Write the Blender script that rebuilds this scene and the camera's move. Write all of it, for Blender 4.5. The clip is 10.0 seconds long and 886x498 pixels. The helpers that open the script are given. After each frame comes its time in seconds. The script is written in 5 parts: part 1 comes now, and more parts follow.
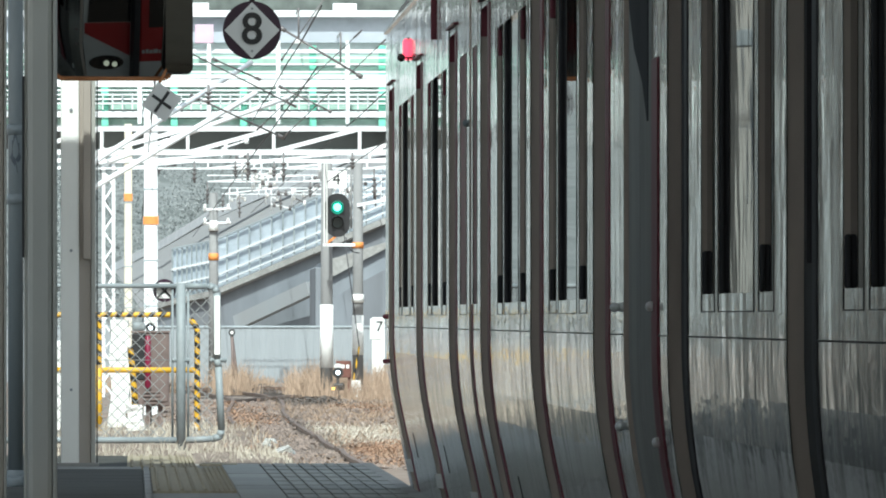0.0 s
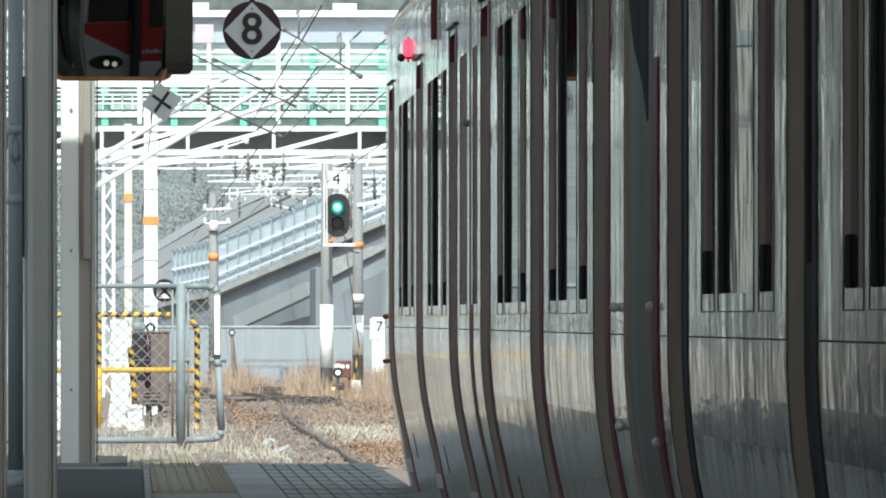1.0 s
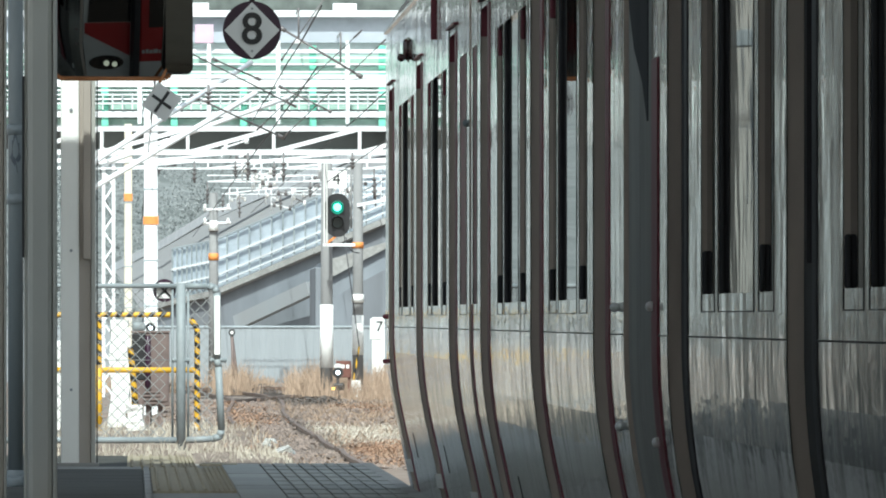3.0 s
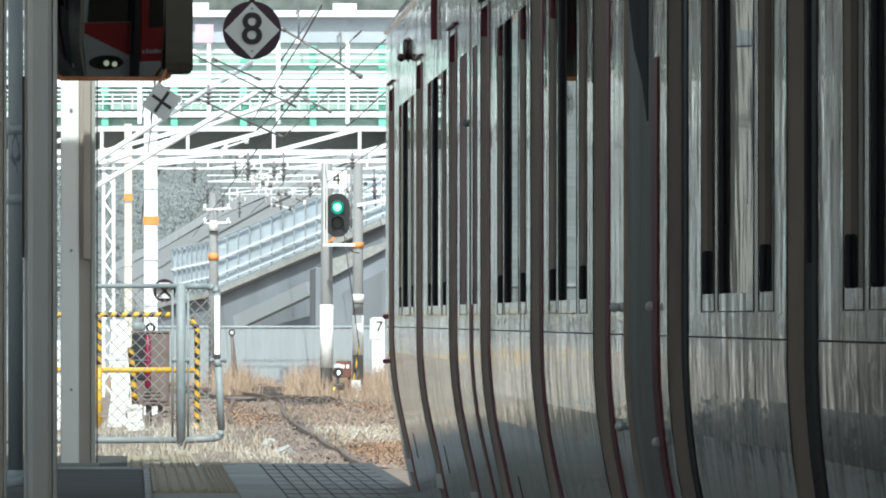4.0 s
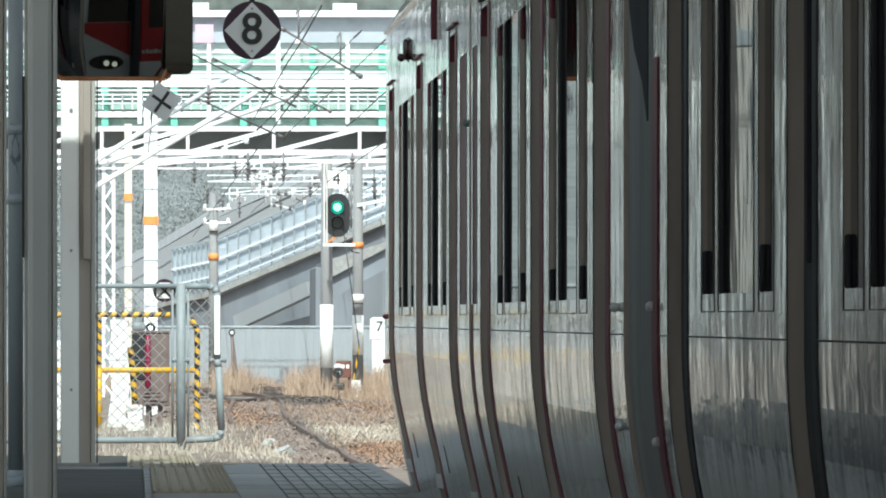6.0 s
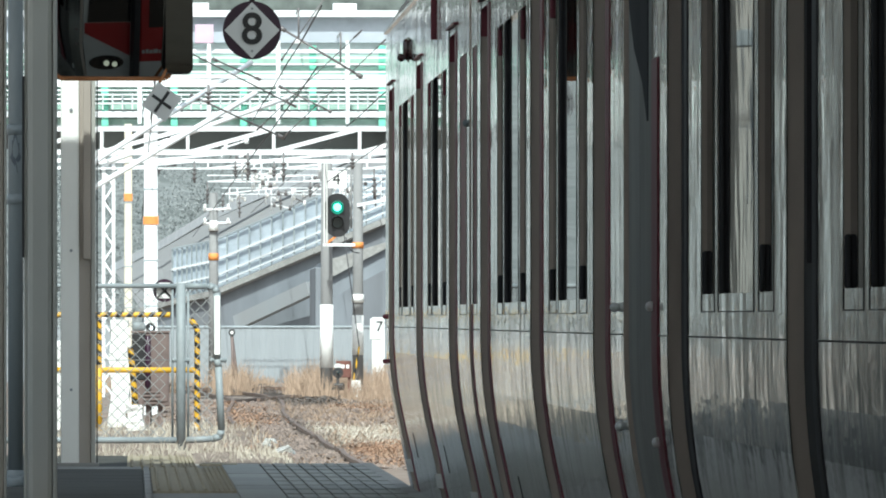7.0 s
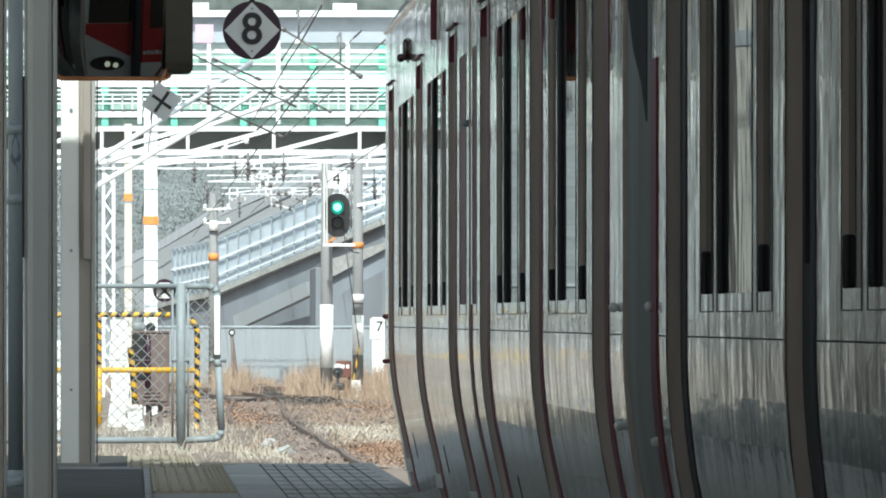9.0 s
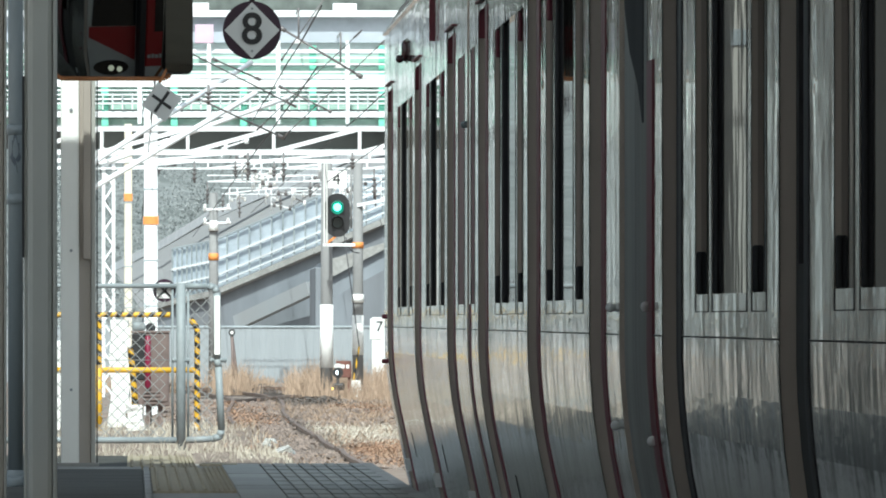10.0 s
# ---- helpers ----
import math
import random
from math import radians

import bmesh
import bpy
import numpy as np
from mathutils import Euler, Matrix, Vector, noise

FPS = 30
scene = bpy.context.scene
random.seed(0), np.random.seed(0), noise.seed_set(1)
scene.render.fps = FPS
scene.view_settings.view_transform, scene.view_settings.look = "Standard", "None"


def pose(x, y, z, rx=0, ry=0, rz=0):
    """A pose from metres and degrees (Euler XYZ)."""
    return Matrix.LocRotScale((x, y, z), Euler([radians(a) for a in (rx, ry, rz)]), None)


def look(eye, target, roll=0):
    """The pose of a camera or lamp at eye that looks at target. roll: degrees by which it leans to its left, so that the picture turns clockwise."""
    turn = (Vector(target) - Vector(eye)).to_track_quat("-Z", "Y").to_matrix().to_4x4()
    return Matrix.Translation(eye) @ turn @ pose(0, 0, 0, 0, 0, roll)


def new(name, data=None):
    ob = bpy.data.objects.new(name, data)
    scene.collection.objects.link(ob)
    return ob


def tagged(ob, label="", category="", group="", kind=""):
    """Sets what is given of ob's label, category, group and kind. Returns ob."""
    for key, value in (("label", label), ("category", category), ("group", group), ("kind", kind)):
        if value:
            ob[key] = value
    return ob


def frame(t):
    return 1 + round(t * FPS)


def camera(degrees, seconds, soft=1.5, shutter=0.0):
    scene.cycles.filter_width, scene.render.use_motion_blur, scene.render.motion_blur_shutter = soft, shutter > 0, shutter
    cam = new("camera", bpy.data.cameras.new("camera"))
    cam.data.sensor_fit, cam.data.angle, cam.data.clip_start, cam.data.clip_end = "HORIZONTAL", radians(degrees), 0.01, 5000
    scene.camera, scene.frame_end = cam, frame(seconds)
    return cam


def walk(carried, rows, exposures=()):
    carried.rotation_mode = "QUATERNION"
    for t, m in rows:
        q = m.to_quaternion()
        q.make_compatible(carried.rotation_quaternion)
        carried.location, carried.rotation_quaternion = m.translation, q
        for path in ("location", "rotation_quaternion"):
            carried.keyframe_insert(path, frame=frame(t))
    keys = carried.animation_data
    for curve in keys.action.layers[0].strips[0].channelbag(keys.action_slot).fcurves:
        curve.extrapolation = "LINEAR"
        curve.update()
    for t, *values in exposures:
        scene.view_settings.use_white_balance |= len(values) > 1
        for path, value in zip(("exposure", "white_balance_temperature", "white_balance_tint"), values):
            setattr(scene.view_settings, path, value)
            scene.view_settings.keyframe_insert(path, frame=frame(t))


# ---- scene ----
# A station platform seen through a very long lens. Metres; +y runs along the track, the platform floor is z = 0.
EYE = (0.0, 0.0, 0.87)
cam = camera(3.3264, 10.0, soft=1.9)
VIEW = look(EYE, (2.0333, 100.0, 1.3256))
walk(cam, [(0.0, VIEW), (10.0, VIEW)], exposures=[(0.0, 0.22, 6000, -2), (10.0, 0.22, 6000, -2)])

# ---- light ----
SUN_EL, SUN_AZ = radians(48), radians(188)  # the sun stands behind the camera
world = bpy.data.worlds.new("sky")
scene.world = world
world.use_nodes = True
wn = world.node_tree
sky = wn.nodes.new("ShaderNodeTexSky")
sky.sky_type, sky.sun_disc = "NISHITA", False
sky.sun_elevation, sky.sun_rotation = SUN_EL, SUN_AZ
sky.dust_density, sky.air_density = 3.0, 1.0
wn.nodes["Background"].inputs["Strength"].default_value = 0.15
haze = wn.nodes.new("ShaderNodeHueSaturation")  # a milky, hazy sky
haze.inputs["Saturation"].default_value = 0.45
wn.links.new(sky.outputs[0], haze.inputs["Color"])
wn.links.new(haze.outputs[0], wn.nodes["Background"].inputs["Color"])
sun = new("sun", bpy.data.lights.new("sun", "SUN"))
sun.data.energy, sun.data.angle, sun.data.color = 4.2, radians(0.6), (1.0, 0.965, 0.91)
to_sun = Vector((math.sin(SUN_AZ) * math.cos(SUN_EL), math.cos(SUN_AZ) * math.cos(SUN_EL), math.sin(SUN_EL)))
sun.rotation_euler = to_sun.to_track_quat("Z", "Y").to_euler()


# ---- materials ----
def mat(name, color, rough=0.6, metal=0.0, var=0.25, scale=6.0, bump=0.1, stretch=(1, 1, 1), dirt=None, dirt_amt=0.35,
        dirt_scale=1.2, aniso=0.0, emit=None, power=0.0, coat=0.0, spread=0.0):
    """Base colour with fine grain, broad stains and relief in object space."""
    m = bpy.data.materials.new(name)
    m.use_nodes = True
    nt = m.node_tree
    b = nt.nodes["Principled BSDF"]
    L = nt.links.new
    tc = nt.nodes.new("ShaderNodeTexCoord")
    mp = nt.nodes.new("ShaderNodeMapping")
    mp.inputs["Scale"].default_value = stretch
    L(tc.outputs["Object"], mp.inputs["Vector"])
    fine = nt.nodes.new("ShaderNodeTexNoise")
    fine.inputs["Scale"].default_value, fine.inputs["Detail"].default_value = scale, 6
    L(mp.outputs[0], fine.inputs["Vector"])
    broad = nt.nodes.new("ShaderNodeTexNoise")
    broad.inputs["Scale"].default_value, broad.inputs["Detail"].default_value = dirt_scale, 4
    L(mp.outputs[0], broad.inputs["Vector"])
    c = Vector(color[:3])
    ramp = nt.nodes.new("ShaderNodeValToRGB")
    ramp.color_ramp.elements[0].position, ramp.color_ramp.elements[1].position = 0.3, 0.7
    ramp.color_ramp.elements[0].color = (*(c * (1 - var)), 1)
    ramp.color_ramp.elements[1].color = (*[min(1, v * (1 + var * 0.7)) for v in c], 1)
    L(fine.outputs["Fac"], ramp.inputs[0])
    mix = nt.nodes.new("ShaderNodeMix")
    mix.data_type = "RGBA"
    d = dirt if dirt else tuple(c * 0.55)
    mix.inputs[7].default_value = (*d, 1)
    rr = nt.nodes.new("ShaderNodeMapRange")
    rr.inputs["From Min"].default_value, rr.inputs["From Max"].default_value = 0.45, 0.75
    rr.inputs["To Max"].default_value = dirt_amt
    L(broad.outputs["Fac"], rr.inputs["Value"])
    L(rr.outputs[0], mix.inputs[0])
    L(ramp.outputs[0], mix.inputs[6])
    last = mix.outputs[2]
    if spread:
        info = nt.nodes.new("ShaderNodeObjectInfo")
        geo = nt.nodes.new("ShaderNodeNewGeometry")
        add = nt.nodes.new("ShaderNodeMath")
        L(info.outputs["Random"], add.inputs[0])
        L(geo.outputs["Random Per Island"], add.inputs[1])
        r2 = nt.nodes.new("ShaderNodeMapRange")
        r2.inputs["From Max"].default_value = 2.0
        r2.inputs["To Min"].default_value, r2.inputs["To Max"].default_value = 1 - spread, 1 + spread
        L(add.outputs[0], r2.inputs["Value"])
        hsv = nt.nodes.new("ShaderNodeHueSaturation")
        L(r2.outputs[0], hsv.inputs["Value"])
        L(last, hsv.inputs["Color"])
        last = hsv.outputs[0]
    L(last, b.inputs["Base Color"])
    b.inputs["Roughness"].default_value, b.inputs["Metallic"].default_value = rough, metal
    r3 = nt.nodes.new("ShaderNodeMapRange")
    r3.inputs["To Min"].default_value, r3.inputs["To Max"].default_value = max(0.01, rough - rough * 0.3), min(1, rough * 1.3)
    L(broad.outputs["Fac"], r3.inputs["Value"])
    L(r3.outputs[0], b.inputs["Roughness"])
    if bump:
        bp = nt.nodes.new("ShaderNodeBump")
        bp.inputs["Strength"].default_value, bp.inputs["Distance"].default_value = bump, 0.02
        L(fine.outputs["Fac"], bp.inputs["Height"])
        L(bp.outputs[0], b.inputs["Normal"])
    if coat:
        b.inputs["Coat Weight"].default_value = coat
    if emit:
        b.inputs["Emission Color"].default_value, b.inputs["Emission Strength"].default_value = (*emit, 1), power
    return m


def glass_mat(name, tint=(0.03, 0.04, 0.045), rough=0.04):
    m = bpy.data.materials.new(name)
    m.use_nodes = True
    nt = m.node_tree
    out = nt.nodes["Material Output"]
    tr = nt.nodes.new("ShaderNodeBsdfTransparent")
    tr.inputs[0].default_value = (*tint, 1)
    gl = nt.nodes.new("ShaderNodeBsdfGlossy")
    gl.inputs["Roughness"].default_value = rough
    fr = nt.nodes.new("ShaderNodeFresnel")
    tc, mp = nt.nodes.new("ShaderNodeTexCoord"), nt.nodes.new("ShaderNodeMapping")
    mp.inputs["Scale"].default_value = (1, 1.6, 2.2)
    ripple, bp = nt.nodes.new("ShaderNodeTexNoise"), nt.nodes.new("ShaderNodeBump")
    ripple.inputs["Scale"].default_value, ripple.inputs["Detail"].default_value = 1.0, 2
    bp.inputs["Strength"].default_value, bp.inputs["Distance"].default_value = 0.12, 0.004
    nt.links.new(tc.outputs["Object"], mp.inputs["Vector"])
    nt.links.new(mp.outputs[0], ripple.inputs["Vector"])
    nt.links.new(ripple.outputs["Fac"], bp.inputs["Height"])
    nt.links.new(bp.outputs[0], gl.inputs["Normal"])
    mx = nt.nodes.new("ShaderNodeMixShader")
    nt.links.new(fr.outputs[0], mx.inputs[0])
    nt.links.new(tr.outputs[0], mx.inputs[1])
    nt.links.new(gl.outputs[0], mx.inputs[2])
    nt.links.new(mx.outputs[0], out.inputs[0])
    nt.nodes.remove(nt.nodes["Principled BSDF"])
    return m


def steel_mat():
    """Stainless sheet: gently buckled, with vertical water runs and a rougher film where it is dirty."""
    m = bpy.data.materials.new("stainless sheet with water runs")
    m.use_nodes = True
    nt = m.node_tree
    b = nt.nodes["Principled BSDF"]
    L = nt.links.new
    tc = nt.nodes.new("ShaderNodeTexCoord")

    def field(scale, stretch, detail):
        mp = nt.nodes.new("ShaderNodeMapping")
        mp.inputs["Scale"].default_value = stretch
        L(tc.outputs["Object"], mp.inputs["Vector"])
        n = nt.nodes.new("ShaderNodeTexNoise")
        n.inputs["Scale"].default_value, n.inputs["Detail"].default_value = scale, detail
        L(mp.outputs[0], n.inputs["Vector"])
        return n.outputs["Fac"]

    def span(src, lo, hi, a, c):
        r = nt.nodes.new("ShaderNodeMapRange")
        r.inputs["From Min"].default_value, r.inputs["From Max"].default_value = lo, hi
        r.inputs["To Min"].default_value, r.inputs["To Max"].default_value = a, c
        L(src, r.inputs["Value"])
        return r.outputs[0]

    crinkle = field(1.0, (1, 1.1, 9.0), 3)
    runs, film, waves, fine = field(1.0, (1, 5, 1.5), 6), field(1.0, (1, 0.7, 2.2), 5), field(1.0, (1, 1.4, 1.0), 2), field(1.0, (1, 3.0, 3.0), 4)
    mix = nt.nodes.new("ShaderNodeMix")
    mix.data_type = "RGBA"
    mix.inputs[6].default_value, mix.inputs[7].default_value = (0.56, 0.585, 0.56, 1), (0.22, 0.228, 0.21, 1)
    add = nt.nodes.new("ShaderNodeMath")
    add.operation = "MULTIPLY"
    L(span(runs, 0.40, 0.62, 0.0, 1.0), add.inputs[0])
    L(span(film, 0.3, 0.75, 0.35, 1.0), add.inputs[1])
    L(add.outputs[0], mix.inputs[0])
    L(mix.outputs[2], b.inputs["Base Color"])
    b.inputs["Metallic"].default_value = 1.0
    L(span(add.outputs[0], 0.0, 1.0, 0.035, 0.13), b.inputs["Roughness"])
    b1, b2 = nt.nodes.new("ShaderNodeBump"), nt.nodes.new("ShaderNodeBump")
    b1.inputs["Strength"].default_value, b1.inputs["Distance"].default_value = 0.35, 0.012
    b2.inputs["Strength"].default_value, b2.inputs["Distance"].default_value = 0.24, 0.010
    L(waves, b1.inputs["Height"])
    L(fine, b2.inputs["Height"])
    b3 = nt.nodes.new("ShaderNodeBump")
    b3.inputs["Strength"].default_value, b3.inputs["Distance"].default_value = 0.30, 0.010
    L(crinkle, b3.inputs["Height"])
    L(b1.outputs[0], b2.inputs["Normal"])
    L(b2.outputs[0], b3.inputs["Normal"])
    L(b3.outputs[0], b.inputs["Normal"])
    return m


M = dict(
    steel=steel_mat(),
    bead=mat("polished steel edge", (0.62, 0.63, 0.62), 0.10, 1.0, 0.1, 12, 0.02, (1, 1, 0.3)),
    roof_steel=mat("dull roof steel", (0.5, 0.5, 0.5), 0.45, 0.7, 0.2, 5, 0.05),
    jamb=mat("brown-grey door frame paint", (0.58, 0.495, 0.425), 0.5, 0.0, 0.12, 9, 0.03, (1, 1, 0.2)),
    red=mat("red train paint", (0.5, 0.02, 0.025), 0.3, 0, 0.1, 5, 0.0),
    darkred=mat("dark red door edging", (0.19, 0.032, 0.05), 0.45, 0, 0.15, 5, 0.0),
    train_white=mat("white train paint", (0.7, 0.69, 0.66), 0.35, 0, 0.08, 4, 0.0),
    rubber=mat("black rubber", (0.032, 0.03, 0.033), 0.55, 0, 0.2, 20, 0.05),
    matt_black=mat("matt black mask", (0.012, 0.012, 0.013), 1.0, 0, 0.2, 8, 0.0),
    guard=mat("grey guard plate", (0.29, 0.285, 0.255), 0.7, 0.0, 0.12, 6, 0.04, (1, 1, 0.3)),
    inside=mat("train interior lining", (0.16, 0.16, 0.155), 0.6, 0, 0.1, 4),
    seat=mat("dark seat moquette", (0.07, 0.05, 0.045), 0.9, 0, 0.3, 30),
    glass=glass_mat("tinted window glass", (0.045, 0.055, 0.055), 0.015),
    windshield=mat("black windscreen glass", (0.012, 0.013, 0.015), 0.06, 0, 0.1, 4, 0.0),
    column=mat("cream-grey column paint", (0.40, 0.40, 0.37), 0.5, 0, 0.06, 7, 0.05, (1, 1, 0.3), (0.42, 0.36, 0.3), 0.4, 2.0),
    # Whitened copy: daylight at the platform end is put into the colour.
    column_white=mat("column paint whitened for daylight", (0.86, 0.86, 0.83), 0.5, 0, 0.05, 7, 0.05, (1, 1, 0.3), (0.55, 0.5, 0.44), 0.35, 2.0),
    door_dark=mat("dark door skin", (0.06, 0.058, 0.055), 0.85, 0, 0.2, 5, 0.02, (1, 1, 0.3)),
    # Darker taupe copy; the web's shade is put into it.
    column_shade=mat("taupe column paint with shade in it", (0.36, 0.32, 0.28), 0.55, 0, 0.1, 7, 0.05, (1, 1, 0.3)),
    pipe=mat("pale blue drainpipe paint", (0.245, 0.28, 0.30), 0.45, 0, 0.07, 9, 0.05, (1, 1, 0.3)),
    peel=mat("bare patch under peeled paint", (0.12, 0.14, 0.17), 0.7, 0, 0.2, 20),
    galv=mat("galvanised steel pipe", (0.25, 0.285, 0.30), 0.55, 0.0, 0.12, 14, 0.05, (1, 1, 1), (0.3, 0.31, 0.31), 0.4, 4),
    wire=mat("galvanised wire", (0.30, 0.31, 0.31), 0.5, 0.3, 0.15, 20, 0.0),
    yellow=mat("yellow safety paint", (0.72, 0.42, 0.03), 0.5, 0, 0.12, 10, 0.04),
    black=mat("black paint", (0.02, 0.02, 0.022), 0.5, 0, 0.2, 10, 0.03),
    sign_dark=mat("dark plum enamel", (0.035, 0.012, 0.03), 0.35, 0, 0.1, 6, 0.0),
    sign_white=mat("white sign enamel", (0.72, 0.74, 0.74), 0.4, 0, 0.04, 6, 0.0),
    orange=mat("orange mirror frame paint", (0.38, 0.15, 0.05), 0.5, 0, 0.12, 12, 0.03),
    orange_band=mat("orange warning band", (0.8, 0.3, 0.08), 0.6, 0, 0.15, 8),
    mirror=mat("mirror glass", (0.22, 0.23, 0.22), 0.01, 1.0, 0.0, 3, 0.0, dirt_amt=0.0),
    asphalt=mat("platform asphalt", (0.052, 0.053, 0.046), 0.85, 0, 0.3, 40, 0.2, dirt_amt=0.4),
    concrete=mat("weathered concrete", (0.33, 0.33, 0.32), 0.85, 0, 0.18, 8, 0.15, dirt=(0.17, 0.16, 0.15), dirt_amt=0.6),
    dark_concrete=mat("stained retaining wall concrete", (0.23, 0.255, 0.285), 0.9, 0, 0.2, 1.2, 0.1, (1, 1, 0.35), (0.16, 0.16, 0.17), 0.7, 0.25),
    tile_grey=mat("grey platform tile", (0.20, 0.20, 0.18), 0.5, 0, 0.3, 9, 0.08, dirt_scale=2.5, dirt_amt=0.6, spread=0.35),
    tile_yellow=mat("worn yellow tactile tile", (0.33, 0.29, 0.21), 0.75, 0, 0.2, 25, 0.08, dirt=(0.15, 0.13, 0.1), spread=0.15),
    dirt=mat("dry earth and straw", (0.225, 0.18, 0.15), 0.95, 0, 0.35, 3.0, 0.4, (1, 0.3, 1), (0.20, 0.14, 0.1), 0.7, 0.25),
    ballast=mat("rust-brown ballast stone", (0.22, 0.175, 0.15), 0.95, 0, 0.35, 9, 0.3, spread=0.35),
    straw=mat("dry straw grass", (0.37, 0.27, 0.195), 0.9, 0, 0.2, 3, 0.0, spread=0.35),
    straw_pale=mat("pale bleached grass", (0.54, 0.49, 0.41), 0.9, 0, 0.2, 3, 0.0, spread=0.3),
    rail=mat("rusty rail", (0.20, 0.14, 0.11), 0.5, 0.4, 0.2, 8, 0.1),
    sleeper=mat("dark tarred sleeper", (0.06, 0.05, 0.045), 0.9, 0, 0.3, 6, 0.2, spread=0.3),
    white_steel=mat("white painted gantry steel", (0.86, 0.88, 0.9), 0.45, 0, 0.06, 2, 0.0, dirt=(0.55, 0.56, 0.57), dirt_amt=0.25, dirt_scale=0.5),
    pole=mat("pale concrete pole", (0.25, 0.25, 0.25), 0.85, 0, 0.1, 3, 0.05, (1, 1, 0.3)),
    white_paint=mat("white paint", (0.85, 0.85, 0.83), 0.5, 0, 0.05, 4, 0.02, dirt=(0.55, 0.53, 0.5), dirt_amt=0.3),
    fence=mat("grey fence sheet", (0.30, 0.325, 0.345), 0.7, 0, 0.12, 1.0, 0.02, (1, 1, 0.3), (0.20, 0.19, 0.185), 0.75, 0.5),
    road=mat("pale worn road surface", (0.27, 0.27, 0.27), 0.85, 0, 0.1, 0.6, 0.0),
    barrier=mat("pale noise barrier panel", (0.74, 0.81, 0.87), 0.4, 0, 0.08, 0.6, 0.0),
    barrier_post=mat("blue-grey barrier post", (0.40, 0.45, 0.48), 0.5, 0.2, 0.1, 2, 0.0),
    green=mat("pale green panel", (0.42, 0.60, 0.52), 0.5, 0, 0.15, 0.5, 0.0),
    green_post=mat("bright green steel post", (0.20, 0.60, 0.44), 0.5, 0, 0.1, 0.5, 0.0),
    roof_dark=mat("dark weathered roof", (0.10, 0.115, 0.105), 0.8, 0, 0.4, 1.2, 0.1, dirt=(0.2, 0.22, 0.21), dirt_scale=0.6),
    slab=mat("pale bridge fascia", (0.78, 0.80, 0.82), 0.6, 0, 0.08, 0.4, 0.0),
    grey_roof=mat("grey roof sheet", (0.42, 0.45, 0.50), 0.6, 0, 0.1, 0.5, 0.0),
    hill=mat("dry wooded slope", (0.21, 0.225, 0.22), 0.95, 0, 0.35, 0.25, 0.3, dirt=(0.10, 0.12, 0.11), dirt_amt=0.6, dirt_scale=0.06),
    # Distance haze is put into this pale grey leaf colour.
    leaf=mat("winter scrub paled for haze", (0.25, 0.265, 0.265), 0.9, 0, 0.2, 0.5, 0.0, spread=0.2),
    house=mat("pale house wall", (0.62, 0.62, 0.6), 0.8, 0, 0.08, 0.4, 0.0, spread=0.3),
    cabinet=mat("brown relay cabinet", (0.16, 0.12, 0.11), 0.6, 0, 0.2, 8, 0.05, dirt=(0.3, 0.22, 0.18)),
    red_tube=mat("glowing red tube", (0.16, 0.012, 0.04), 0.4, 0, 0.1, 8, 0.0, emit=(0.9, 0.03, 0.16), power=0.07),
    leaf_litter=mat("rust-brown leaf litter", (0.36, 0.215, 0.135), 0.9, 0, 0.3, 4, 0.0, spread=0.45),
    ash=mat("grey ash and clinker", (0.12, 0.105, 0.095), 0.95, 0, 0.3, 6, 0.2, spread=0.3),
    crimson=mat("crimson fabric", (0.13, 0.015, 0.05), 0.7, 0, 0.2, 8, 0.0),
    red_box=mat("rusty red box", (0.15, 0.06, 0.045), 0.7, 0, 0.2, 8, 0.05),
    lamp_off=mat("dark red lamp lens", (0.05, 0.012, 0.015), 0.25, 0, 0.1, 4, 0.0, coat=0.4),
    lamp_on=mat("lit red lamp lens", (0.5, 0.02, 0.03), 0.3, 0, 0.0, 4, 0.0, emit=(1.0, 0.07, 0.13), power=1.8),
    green_light=mat("lit green signal lens", (0.1, 0.5, 0.35), 0.3, 0, 0.0, 4, 0.0, emit=(0.20, 1.0, 0.70), power=5.0),
    green_rim=mat("green lens glass with painted glow", (0.02, 0.16, 0.12), 0.3, 0, 0.0, 4, 0.0, emit=(0.02, 1.0, 0.62), power=0.22),
    dark_lens=mat("unlit signal lens", (0.02, 0.03, 0.03), 0.2, 0, 0.1, 4, 0.0),
    white_light=mat("lit white lens", (0.8, 0.8, 0.8), 0.3, 0, 0.0, 4, 0.0, emit=(0.85, 0.92, 1.0), power=4.0),
    amber_light=mat("lit amber lens", (0.8, 0.5, 0.1), 0.3, 0, 0.0, 4, 0.0, emit=(1.0, 0.6, 0.12), power=2.5),
    head_light=mat("lit headlamp", (0.8, 0.8, 0.7), 0.3, 0, 0.0, 4, 0.0, emit=(1.0, 0.97, 0.75), power=1.0),
    canopy=mat("pale painted canopy underside", (0.55, 0.545, 0.52), 0.8, 0, 0.15, 2, 0.05),
    wall=mat("dim olive-grey unseen wall", (0.075, 0.072, 0.056), 0.8, 0, 0.15, 1.5, 0.05),
    pink=mat("faded pink board", (0.66, 0.47, 0.58), 0.6, 0, 0.1, 1, 0.0),
    cream=mat("cream painted pole", (0.72, 0.66, 0.55), 0.6, 0, 0.1, 2, 0.0),
    cable=mat("dark cable", (0.06, 0.06, 0.065), 0.6, 0, 0.2, 5, 0.0),
    insulator=mat("grey-brown insulator", (0.15, 0.14, 0.14), 0.4, 0, 0.15, 10, 0.0),
)


